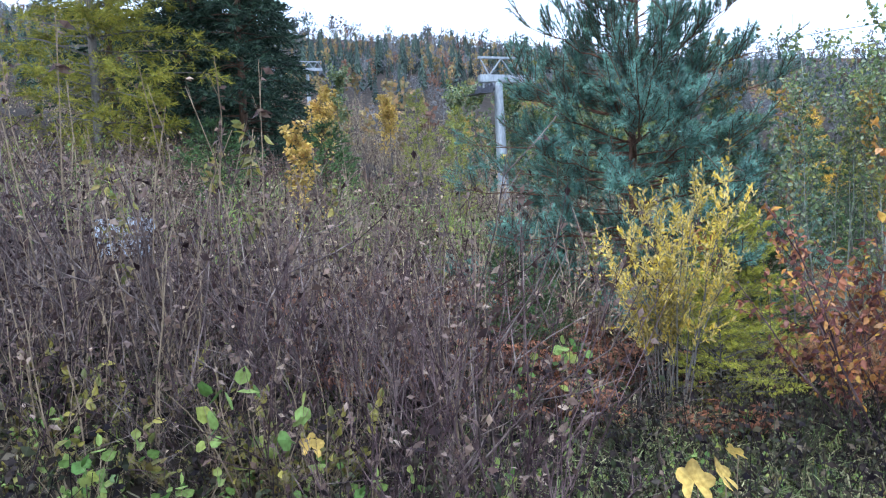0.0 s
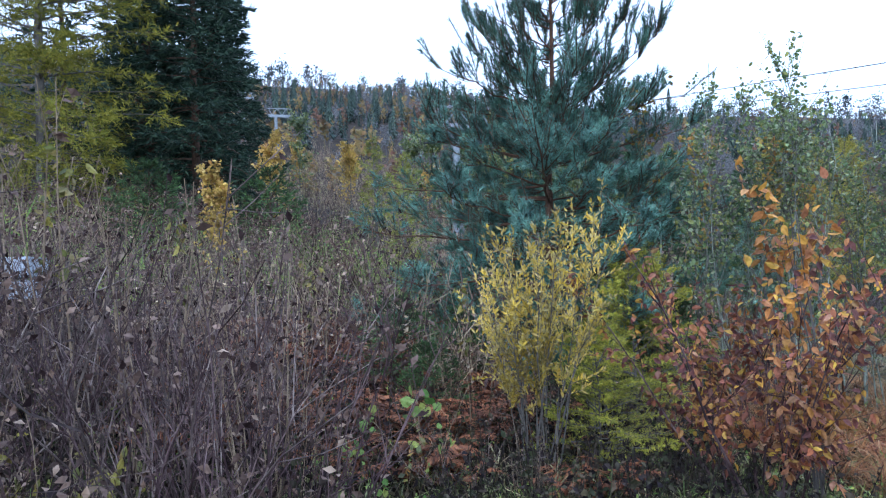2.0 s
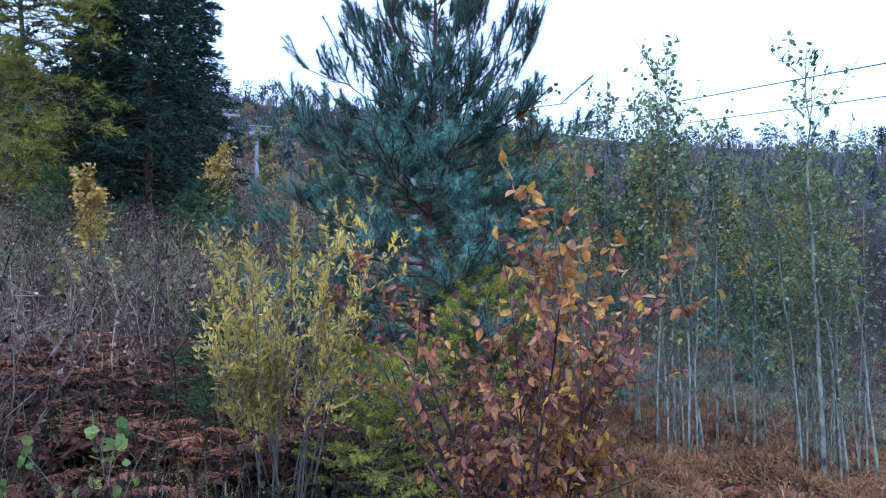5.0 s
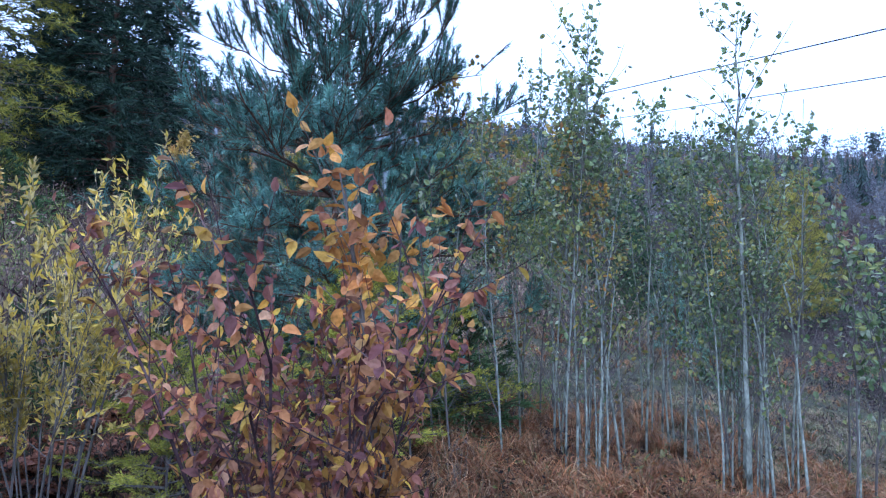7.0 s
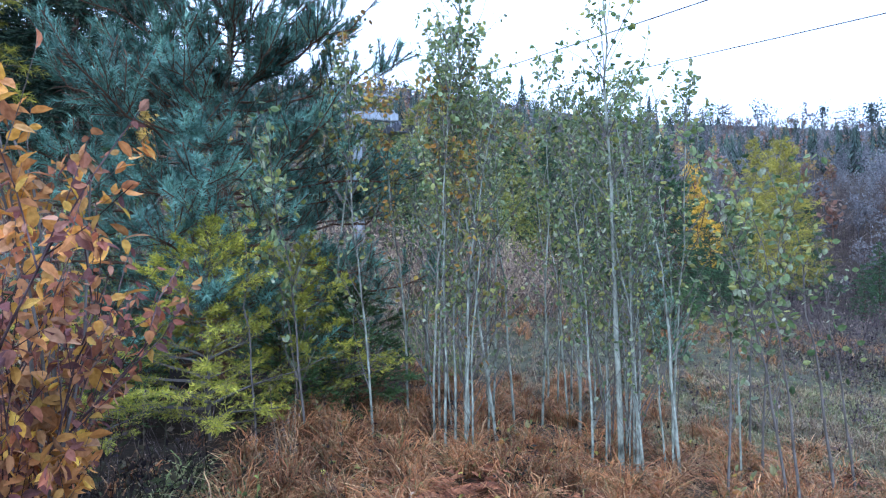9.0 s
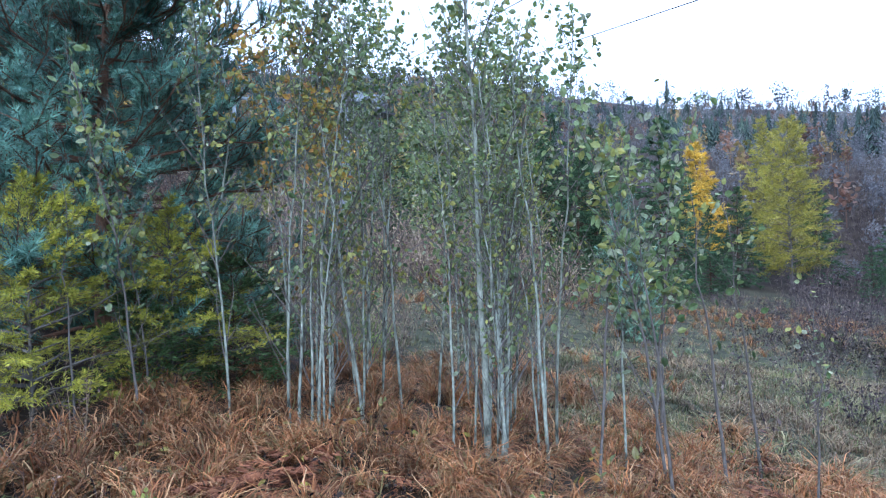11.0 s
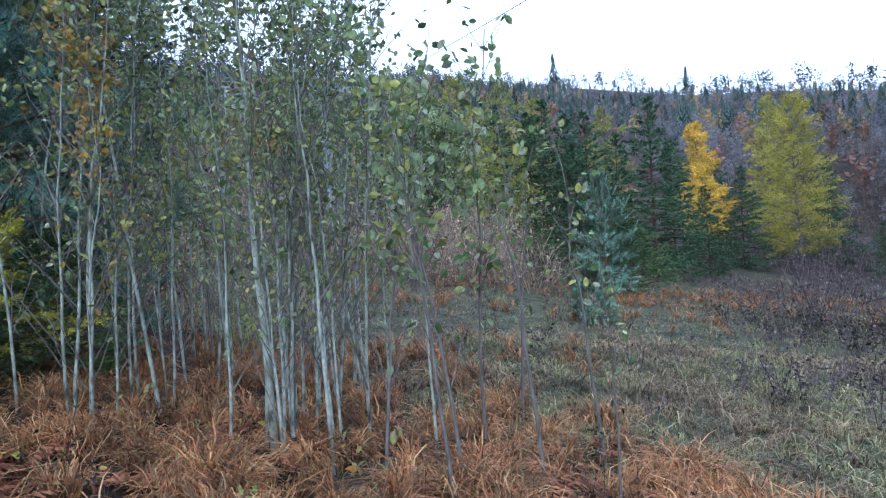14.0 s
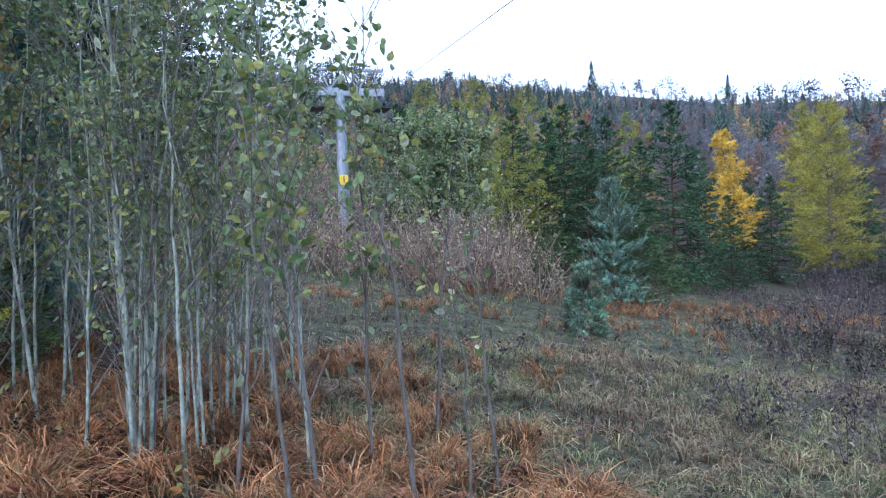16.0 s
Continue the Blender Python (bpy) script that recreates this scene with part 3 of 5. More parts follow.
    for i in range(nb):
        part("limb", tubes(bp[i:i + 1], br[i:i + 1], 5), M_PINEBARK, tree)
    tagged(part("brushwood", merge(tubes(tw, np.full((n, 4), 0.005) * np.linspace(1, 0.6, 4), 3), tubes(ends, np.full((len(pos), 2), 0.006), 3)), M_PINEBARK, tree), kind="stuff")
    part("crown", needles(pos, wy, ll, count, nl, nl * stout, rng, 1.05, 0.3), leaf or L_PINE, tree)
    return tree


def sapling(name, h, seed, label, leaf, leaves=150, size=0.06, group="", bark=None, girth=0.0075, twigs=34, reach=0.17, crown_from=0.18, shape=SMALL, category="sapling", steep=1.35, top_bias=0.66, lean=0.055):
    """A slender sapling: a thin wavering trunk, steep twigs, leaves along their outer ends."""
    rng = np.random.default_rng(seed)
    tree = tagged(new(name), label, category, group)
    tp = grow(np.zeros((1, 3)), np.array([[*rng.normal(size=2) * lean, 1.0]]), [h], 12, rng, (*rng.normal(size=2) * lean * 0.85, 0), 0.05)
    part("trunk", tubes(tp, (np.maximum(0.003, h * girth * (1 - np.linspace(0, 0.9, 12))))[None], 7), bark or M_ASPEN, tree, smooth=True)
    f = crown_from * 0.6 + (0.97 - crown_from * 0.6) * rng.random(twigs) ** top_bias
    base, _ = on_line(tp, np.zeros(twigs, int), f)
    a = rng.random(twigs) * 2 * np.pi
    way = np.stack([np.cos(a), np.sin(a), np.full(twigs, steep)], -1)
    ln = h * reach * (1.05 - 0.45 * f) * rng.uniform(0.5, 1.35, twigs)
    bp = grow(base, way, ln, 5, rng, (0, 0, 0.1), 0.1)
    tagged(part("brushwood", tubes(bp, np.clip(ln * 0.008, 0.0018, 0.006)[:, None] * np.linspace(1, 0.4, 5), 3), M_GREYBARK, tree), kind="stuff")
    w = (f > crown_from) * (0.3 + f)
    bi = rng.choice(twigs, leaves, p=w / w.sum())
    lp, lw = on_line(bp, bi, 0.25 + 0.75 * rng.random(leaves))
    stalk = unit(rng.normal(size=(leaves, 3)) + np.array([0, 0, -0.1]))
    lp = lp + stalk * size * 0.35
    tagged(part("foliage", scatter(*shape, lp, unit(stalk + lw * 0.3 + np.array([0, 0, -0.35])), size * rng.uniform(0.65, 1.25, leaves), rng, 0.25), leaf, tree), kind="stuff")
    return tree


def shrub(name, h, spread, seed, label, stem_mat, leaf, leaves, size, shape=LEAF, group="", stems=16, twigs=9, category="shrub", girth=0.006, single=0, single_mat=None, upright=2.6, leaf_from=0.25, base_r=0.12, leafup=0.2, twig_len=0.28, leaf_name="foliage", lens=(0.55, 1.05), twig_from=0.2, tangle=0.12):
    """A many-stemmed shrub; the leaves that stand out singly are leaves of their own."""
    rng = np.random.default_rng(seed)
    bush = tagged(new(name), label, category, group)
    a = rng.random(stems) * 2 * np.pi
    b = np.stack([np.cos(a), np.sin(a), 0 * a], -1) * (base_r * rng.random(stems) ** 0.5)[:, None]
    way = np.stack([np.cos(a) * spread, np.sin(a) * spread, np.full(stems, upright)], -1) * rng.uniform(0.6, 1.1, (stems, 1)) + rng.normal(size=(stems, 3)) * tangle
    way[:, 2] = np.abs(way[:, 2])
    ln = h * rng.uniform(*lens, stems)
    sp = grow(b, way, ln, 6, rng, np.stack([np.cos(a) * 0.1, np.sin(a) * 0.1, 0 * a], -1), 0.07)
    sr = np.clip(ln * girth, 0.003, 0.03)[:, None] * np.linspace(1, 0.3, 6)
    for i in range(stems):
        part("stem", tubes(sp[i:i + 1], sr[i:i + 1], 4), stem_mat, bush)
    n = stems * twigs
    si = np.repeat(np.arange(stems), twigs)
    tp0, tw0 = on_line(sp, si, twig_from + (0.98 - twig_from) * rng.random(n))
    tw = unit(tw0 + rng.normal(size=(n, 3)) * 0.55 + np.array([0, 0, 0.25]))
    tl = h * twig_len * rng.uniform(0.4, 1.1, n)
    tp = grow(tp0, tw, tl, 3, rng, (0, 0, 0.12), 0.1)
    tagged(part("brushwood", tubes(tp, np.clip(tl * 0.008, 0.0016, 0.006)[:, None] * np.linspace(1, 0.45, 3), 3), stem_mat, bush), kind="stuff")
    if leaves:
        ti = rng.integers(0, n, leaves)
        lp, lw = on_line(tp, ti, leaf_from + (1 - leaf_from) * rng.random(leaves))
        lway = unit(rng.normal(size=(leaves, 3)) * 0.7 + lw * 0.6 + np.array([0, 0, leafup]))
        ls = size * rng.uniform(0.6, 1.25, leaves)
        tagged(part(leaf_name, scatter(*shape, lp[single:], lway[single:], ls[single:], rng, 0.3), leaf, bush), kind="stuff")
        if single:
            me = mesh_of("leaf", *shape, single_mat)
            for p, w, s in zip(lp[:single], lway[:single], ls[:single]):
                ob = new("leaf", me)
                ob.parent = bush
                q = Vector(w).to_track_quat("Y", "Z") @ Euler((0, float(rng.uniform(-1.2, 1.2)), 0)).to_quaternion()
                ob.matrix_basis = Matrix.LocRotScale(Vector(p), q, Vector((s, s, s)))
    return bush


def place(ob, x, y, turn=0.0, sink=0.02):
    ob.matrix_basis = Matrix.Translation((x, y, float(land(x, y)) - sink)) @ Matrix.Rotation(turn, 4, "Z")
    return ob


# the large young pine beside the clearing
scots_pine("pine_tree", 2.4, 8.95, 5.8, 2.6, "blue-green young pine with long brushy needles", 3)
scots_pine("young_pine_tree", 11.35, 21.5, 3.1, 0.88, "small blue-green pine standing at the edge of the grass", 5, L_YOUNGPINE, whorls=8, per=5, count=64, nl=0.085, subs=4, shoot=0.34, open_top=0.1, stout=0.3)
scots_pine("pine_seedling", 9.62, 15.0, 1.0, 0.44, "knee-high blue-green pine seedling in rusty grass", 6, L_SEEDLING, whorls=6, per=5, count=64, nl=0.06, subs=5, shoot=0.17, open_top=0.1, stout=0.3)

# old larch and dark spruces above the thicket
conifer("larch_tree", -13.2, 25, 19, 4.7, "tall larch with olive-gold autumn needles", L_OLIVELARCH, 11, branches=170, shoots=42, count=15, nl=0.22, width=0.042, ragged=0.5, droop=0.18, rise=0.12, first=0.02, power=0.55, trunk=0.011, bark=M_GREYBARK, shoot_len=0.75, angle=1.1, fluff=0.5)
tall_spruce = conifer("spruce_tree", -8.9, 29, 17, 3.4, "tall dark green spruce with dense drooping boughs", L_SPRUCE, 12, group="dark spruces", branches=190, shoots=20, count=9, nl=0.30, width=0.08, droop=0.35, rise=0.1, first=0.01, power=0.6, shoot_len=0.75)
conifer("spruce_tree", -12.8, 33, 15.5, 3.1, "tall dark green spruce behind a larch", L_SPRUCE, 13, group="dark spruces", branches=130, shoots=17, count=9, nl=0.30, width=0.09, droop=0.35, rise=0.1, first=0.01, power=0.72, shoot_len=0.7)
conifer("spruce_tree", -16.5, 33, 17, 3.5, "tall dark green spruce behind a larch", L_SPRUCE, 14, group="dark spruces", branches=130, shoots=17, count=9, nl=0.30, width=0.09, droop=0.35, rise=0.1, first=0.01, power=0.72, shoot_len=0.7)
put_copy(tall_spruce, -9.3, 33.5, 2.0, 0.9)
put_copy(tall_spruce, -11.4, 30.5, 4.0, 0.8)
put_copy(tall_spruce, -13.0, 46.5, 1.0, 1.12)
put_copy(tall_spruce, -17.5, 45.0, 2.6, 1.1)

# the row of trees behind the clearing
conifer("larch_tree", 25.15, 38, 9.1, 2.75, "golden olive larch with a clear lower trunk", L_LARCH, 21, branches=150, shoots=34, count=11, nl=0.16, width=0.032, ragged=0.4, droop=0.2, rise=0.3, first=0.1, power=0.5, bark=M_GREYBARK, shoot_len=0.5, angle=1.1, fluff=0.4)
conifer("larch_tree", 26.4, 43, 9.7, 2.1, "slim golden olive larch behind another larch", L_LARCH, 22, branches=80, shoots=22, count=10, nl=0.20, width=0.055, ragged=0.45, droop=0.2, rise=0.3, first=0.12, power=0.6, bark=M_GREYBARK, shoot_len=0.6, angle=1.1, fluff=0.5)
conifer("larch_tree", 20.0, 37.2, 7.3, 1.55, "bright yellow larch among dark spruces", L_GOLD, 23, branches=70, shoots=20, count=11, nl=0.20, width=0.06, ragged=0.5, droop=0.2, rise=0.35, first=0.2, power=0.6, bark=M_GREYBARK, shoot_len=0.6, angle=1.1, fluff=0.5)
row = conifer("spruce_tree", 15.0, 29, 6.9, 2.2, "dark green spruce with boughs down to the grass", L_ROWSPRUCE, 24, group="spruces behind the clearing", branches=130, shoots=15, count=11, nl=0.15, width=0.05, ragged=0.55, droop=0.3, rise=0.12, first=0.01, power=0.8, shoot_len=0.6, fluff=0.15)
row2 = conifer("spruce_tree", 12.1, 31, 6.2, 1.9, "dark green spruce in a close row", L_ROWSPRUCE, 25, group="spruces behind the clearing", branches=115, shoots=14, count=11, nl=0.15, width=0.05, ragged=0.55, droop=0.3, rise=0.14, first=0.01, power=0.75, shoot_len=0.55, fluff=0.15)
for i, (x, y, s) in enumerate([(10.6, 31.5, 1.0), (9.2, 33, 0.95), (7.4, 33.5, 1.0), (13.6, 33.5, 1.0), (17.4, 34, 0.9), (21.8, 37, 0.75), (28.4, 41, 0.95), (5.6, 35, 0.95), (22.6, 42, 0.9), (17.6, 30.5, 0.55), (3.5, 38, 1.05), (29.5, 36.5, 0.6), (32, 38.5, 0.7), (27.3, 34.5, 0.42), (33.5, 34, 0.55), (11.6, 34.5, 1.05), (15.6, 36.5, 1.0), (6.6, 31.5, 0.75)]):
    put_copy(row if i % 2 else row2, x, y, i * 1.3, s)
gl = conifer("larch_tree", 8.7, 29, 5.1, 1.15, "thin green-gold young larch before dark spruces", L_GREENLARCH, 26, group="young larches", branches=46, shoots=13, count=9, nl=0.15, width=0.045, ragged=0.6, droop=0.15, rise=0.4, first=0.1, power=0.6, bark=M_GREYBARK, shoot_len=0.5, angle=1.1, fluff=0.5)
for x, y, s in [(7.5, 40, 1.75), (10.6, 42, 1.8), (14.2, 36, 1.15), (5.0, 39, 1.6), (0.2, 20, 0.75), (-1.4, 31, 1.0), (12.6, 45, 1.7), (9.2, 36.5, 1.3), (16.2, 41, 1.6), (8.0, 27.6, 0.8), (10.1, 30.2, 0.95)]:
    put_copy(gl, x, y, x, s)
fir = conifer("young_spruce", 0.54, 6.6, 0.95, 0.62, "low bushy green young spruce among weeds", L_YOUNGSPRUCE, 27, group="young spruces", branches=56, shoots=10, count=13, nl=0.05, width=0.014, droop=0.1, rise=0.25, first=0.02, power=0.7, shoot_len=0.18)
for x, y, s in [(1.1, 7.4, 0.85), (3.3, 7.7, 0.95), (3.9, 8.3, 1.3), (2.2, 7.0, 0.9), (9.9, 22.3, 2.0), (12.3, 22.2, 2.2), (-6.0, 17, 2.6), (0.8, 5.9, 0.7), (-4.0, 21, 3.0)]:
    put_copy(fir, x, y, x * 2, s)
bl = conifer("young_larch", 2.9, 6.9, 1.7, 1.0, "feathery green-gold young larch beneath a pine", L_YOUNGLARCH, 28, group="larch saplings", branches=60, shoots=32, count=18, nl=0.042, width=0.012, ragged=0.45, droop=0.12, rise=0.28, first=0.05, power=0.6, shoot_len=0.14, angle=1.2, fluff=0.22, bark=M_GREYBARK, trunk=0.009)
put_copy(bl, 2.03, 4.98, 1.0, 0.62)
put_copy(bl, 3.45, 8.0, 2.0, 0.9)
put_copy(bl, 2.3, 5.9, 3.0, 0.6)

# small gold trees on the slope
gold = sapling("birch_tree", 4.2, 31, "small birch with yellow autumn leaves", L_BIRCH, 1300, 0.13, "yellow birches", M_GREYBARK, twigs=46, reach=0.22, crown_from=0.2, shape=DIAMOND)
place(gold, -4.9, 25)
for x, y, s in [(-3.4, 40, 1.15), (-4.2, 46, 1.2), (-2.35, 10.6, 0.56), (1.0, 46, 1.1), (-8.0, 48, 1.2), (17.0, 46, 1.2), (6.3, 36, 1.2)]:
    put_copy(gold, x, y, x, s)
mid = sapling("deciduous_tree", 4.6, 32, "slender tree with thin grey-green leaves", L_ASPEN, 1300, 0.13, "mixed trees on the slope", M_GREYBARK, twigs=46, reach=0.24, crown_from=0.15, shape=DIAMOND, steep=1.0)
place(mid, 5.3, 26.2)
for x, y, s in [(5.8, 27.5, 1.0), (6.9, 28.5, 1.1), (7.8, 26.5, 0.85), (3.9, 29.5, 1.0), (0.4, 31, 1.1), (-6.2, 38, 1.2), (5.2, 30, 1.15), (6.4, 31, 1.2), (3.0, 32, 1.2), (1.6, 33, 1.2), (8.3, 30.5, 1.1), (5.4, 24.6, 0.7), (7.3, 31, 1.2)]:
    put_copy(mid, x, y, x, s)

# ---- saplings of the clump ----
ASPEN_LABEL = "slender grey-barked aspen sapling with sparse green leaves"
kinds = [sapling("aspen_sapling", 4.2, 40, "pale straight aspen sapling, tallest of its clump", L_ASPEN, 300, 0.054, "aspen saplings", girth=0.0062, twigs=40, crown_from=0.3, lean=0.008),
         sapling("aspen_sapling", 3.6, 41, ASPEN_LABEL, L_ASPEN, 370, 0.052, "aspen saplings", girth=0.0036, twigs=50, crown_from=0.16),
         sapling("aspen_sapling", 3.45, 42, ASPEN_LABEL, L_ASPEN, 370, 0.050, "aspen saplings", girth=0.0034, twigs=50, crown_from=0.14),
         sapling("aspen_sapling", 3.3, 43, "slender aspen sapling with yellowing orange-tinged leaves", L_ASPENGOLD, 340, 0.056, "aspen saplings", girth=0.0036, twigs=48, crown_from=0.14),
         sapling("aspen_sapling", 2.6, 44, ASPEN_LABEL, L_ASPEN, 200, 0.06, "aspen saplings", girth=0.0042, twigs=42, crown_from=0.14, bark=M_GREYBARK),
         sapling("aspen_sapling", 3.2, 45, "bare thin grey sapling with few remaining leaves", L_ASPEN, 45, 0.055, "aspen saplings", girth=0.0042, twigs=30),
         sapling("aspen_sapling", 2.1, 46, "thin dark-stemmed sapling with a few pale leaves", L_ASPEN, 40, 0.06, "aspen saplings", girth=0.006, twigs=18, bark=M_GREYBARK, crown_from=0.45)]
first_spots = [(6.04, 6.8), (4.7, 7.05), (4.11, 7.4), (4.78, 7.12), (3.62, 6.95), (5.4, 8.0), (7.1, 6.2)]
for ob, (x, y) in zip(kinds, first_spots):
    place(ob, x, y, x)
srng = np.random.default_rng(77)
spots = [(4.62, 7.15, 2, 1.0), (4.85, 6.98, 5, 1.0), (5.72, 8.3, 1, 1.05), (7.0, 6.85, 5, 0.75), (5.2, 8.6, 1, 1.0), (6.42, 6.6, 5, 1.0), (6.72, 6.5, 4, 1.0), (6.2, 7.2, 2, 1.0), (6.3, 7.5, 1, 0.95),
         (7.6, 6.6, 6, 1.1), (7.15, 6.45, 4, 1.12), (7.3, 7.1, 4, 1.05), (8.02, 7.0, 6, 1.0), (5.1, 7.6, 2, 1.0), (5.0, 8.1, 2, 1.0), (4.4, 8.2, 3, 1.05), (3.5, 7.4, 4, 0.9), (7.6, 7.9, 6, 1.0), (3.3, 6.7, 6, 0.8), (7.9, 6.1, 6, 0.7)]
for _ in range(38):
    x, y = srng.uniform(3.8, 6.6), srng.uniform(6.9, 9.6)
    if not 5.25 < x + 0.12 * (y - 9) < 5.75 and not 3.95 < x + 0.08 * (y - 8) < 4.45:
        spots.append((x, y, int(srng.choice([1, 2, 2, 4, 5, 3 if x < 5 else 1])), srng.uniform(0.8, 1.12)))
for _ in range(11):
    spots.append((6.15 + srng.normal() * 0.22, 6.75 + srng.normal() * 0.22, int(srng.choice([5, 6, 5, 2])), srng.uniform(0.65, 1.0)))
spots += [(4.6, 9.3, 2, 1.3), (5.0, 9.0, 1, 1.12), (3.7, 8.4, 3, 1.25), (5.15, 7.3, 1, 1.15)]
for i, (x, y, k, s) in enumerate(spots):
    put_copy(kinds[k], x, y, i * 2.1, s)

# ---- shrubs near the path ----
rust = shrub("rust_bush", 1.75, 0.55, 51, "shrub with rust, orange and plum autumn leaves", M_PURPLETWIG, L_RUST, 3300, 0.057, OVATE, "", stems=20, twigs=15, single=300, single_mat=L_RUST_O, upright=1.6, base_r=0.2, leafup=-0.9, twig_len=0.26)
place(rust, 2.82, 4.15)
spire = shrub("rust_bush", 2.12, 0.10, 52, "tall narrow young tree with hanging orange leaves", M_GREYBARK, L_ORANGE, 470, 0.08, OVATE, "", lens=(0.8, 1.0), stems=4, twigs=18, upright=3.0, base_r=0.05, leafup=-0.6, twig_len=0.15)
place(spire, 3.2, 4.2)
willow = shrub("willow_bush", 1.9, 0.36, 53, "upright willow bush with narrow pale yellow leaves", M_GREYBARK, L_WILLOW, 7000, 0.047, NARROW, "", stems=20, twigs=14, girth=0.0042, single=300, single_mat=L_WILLOW_O, upright=2.2, base_r=0.16, leafup=0.5, leaf_from=0.1, twig_len=0.18, twig_from=0.4, lens=(0.58, 0.92))
place(willow, 1.5, 4.7)

# bare purple-brown thicket
BARE = "bare purple-brown shrub with a few curled dry leaves"
bares = [shrub("bare_shrub", 1.2, 0.75, 60 + i, BARE, (M_PURPLETWIG, M_GREYTWIG)[i % 2], L_DRY, 150, 0.048, CURL2, "bare thicket", stems=13, twigs=8, tangle=0.42, upright=1.9, base_r=0.28, leafup=-0.3, girth=0.0042, leaf_name="dry_leaves") for i in range(4)]
arches = [shrub("bare_shrub", 1.55, 0.9, 66 + i, "arching bare shrub with long crossing grey canes", M_GREYTWIG, L_DRY, 110, 0.05, CURL2, "bare thicket", stems=9, twigs=8, tangle=0.5, upright=2.1, base_r=0.15, leafup=-0.5, girth=0.0042, twig_len=0.3, lens=(0.6, 1.1), leaf_name="dry_leaves") for i in range(2)]
straws = [shrub("dry_herb", 1.4, 0.18, 70 + i, "tall dry straw-coloured herb stems with withered leaves", M_STRAWTWIG, L_DRY, 110, 0.05, CURL2, "dry herb stems", stems=7, twigs=5, upright=3.0, base_r=0.3, leafup=-0.8, girth=0.004, twig_len=0.14, leaf_name="dry_leaves") for i in range(2)]
trng = np.random.default_rng(8)
spots = []
for _ in range(4000):
    x, y = trng.uniform(-4.6, 0.35), trng.uniform(1.75, 5.4)
    if x > 0.2 - 0.35 * max(0, y - 3.6) or y < 1.75 + 0.25 * max(0, x + 0.3) or (x < -0.55 and y < 2.45):
        continue
    if all((x - a) ** 2 + (y - b) ** 2 > 0.30 ** 2 for a, b in spots):
        spots.append((x, y))
placed = set()
for i, (x, y) in enumerate(spots):
    k = i % 8
    src = (bares + straws + arches)[k]
    s = trng.uniform(0.55, 1.18) * (0.75 if y < 2.4 else 1.0)
    if k not in placed:
        placed.add(k)
        place(src, x, y, i)
    else:
        put_copy(src, x, y, i * 1.7, s)
# thinner brush further up the slope and along the clearing
for i in range(14):
    x, y = trng.uniform(-9, 1.2), trng.uniform(6.2, 17)
    put_copy(bares[i % 4] if i % 3 else straws[i % 2], x, y, i * 1.1, trng.uniform(0.8, 1.3))
for i in range(8):
    x, y = trng.uniform(1.5, 9.5), trng.uniform(19.5, 26)
    put_copy(bares[i % 4] if i % 3 else straws[i % 2], x, y, i * 1.1, trng.uniform(0.9, 1.35))
for i in range(8):
    x, y = trng.uniform(15, 27), trng.uniform(18, 33)
    if x > 12.5 + 0.35 * (y - 16):
        put_copy(bares[i % 4], x, y, i * 1.1, trng.uniform(0.45, 0.8))
for i in range(14):
    x, y = trng.uniform(0.9, 4.4), trng.uniform(3.9, 6.4)
    put_copy(bares[i % 4] if i % 2 else straws[i % 2], x, y, i * 1.4, trng.uniform(0.35, 0.6))

# tall leafy stalks that stand out of the thicket
stalk = sapling("leafy_stalk", 1.7, 81, "tall stalk with pale yellow hanging leaves", L_YELLOWGREEN, 34, 0.085, "tall stalks", M_STRAWTWIG, girth=0.004, twigs=9, reach=0.1, crown_from=0.6, shape=OVATE, category="plant")
place(stalk, -1.35, 3.9)
for x, y, s in [(-2.5, 4.3, 0.8), (-0.9, 4.9, 0.85), (-1.7, 4.6, 0.9), (-0.2, 5.3, 0.7), (1.09, 4.99, 0.72), (-3.3, 4.0, 0.8), (-2.0, 3.6, 0.7)]:
    put_copy(stalk, x, y, x * 3, s)
for x, y, s, q in [(-2.9, 3.3, 1.3, 0), (-2.3, 3.9, 1.5, 1), (-1.6, 3.2, 1.25, 0), (-1.1, 4.1, 1.45, 1), (-0.6, 3.4, 1.2, 0), (-3.4, 3.6, 1.5, 1), (-1.9, 4.6, 1.6, 0), (-0.2, 4.4, 1.3, 1), (-2.7, 4.8, 1.6, 1), (0.0, 3.3, 1.0, 0)]:
    put_copy(straws[q], x, y, x * 5, s)
herb = shrub("leafy_herb", 0.8, 0.5, 83, "green herb with broad yellow-green leaves", M_STRAWTWIG, L_GREENHERB, 26, 0.07, ROUND, "green herbs", stems=4, twigs=4, upright=1.8, base_r=0.05, leafup=0.1, category="plant")
place(herb, 0.75, 4.1)
for i, (x, y, s) in enumerate([(0.35, 3.85, 0.55), (-0.85, 2.45, 1.1), (-1.4, 2.1, 0.7), (0.5, 3.3, 0.5), (1.35, 3.9, 0.35), (-0.4, 2.3, 0.6), (1.9, 3.7, 0.4), (-2.2, 2.3, 0.8), (-1.0, 1.9, 0.5), (0.1, 2.6, 0.5), (2.4, 3.4, 0.4), (3.4, 3.7, 0.45), (4.3, 5.2, 0.4), (6.2, 5.7, 0.4), (-1.9, 2.0, 0.5), (0.9, 2.9, 0.4), (1.2, 3.2, 0.4), (-2.9, 2.4, 0.8)]):
    put_copy(herb, x, y, i * 1.9, s)
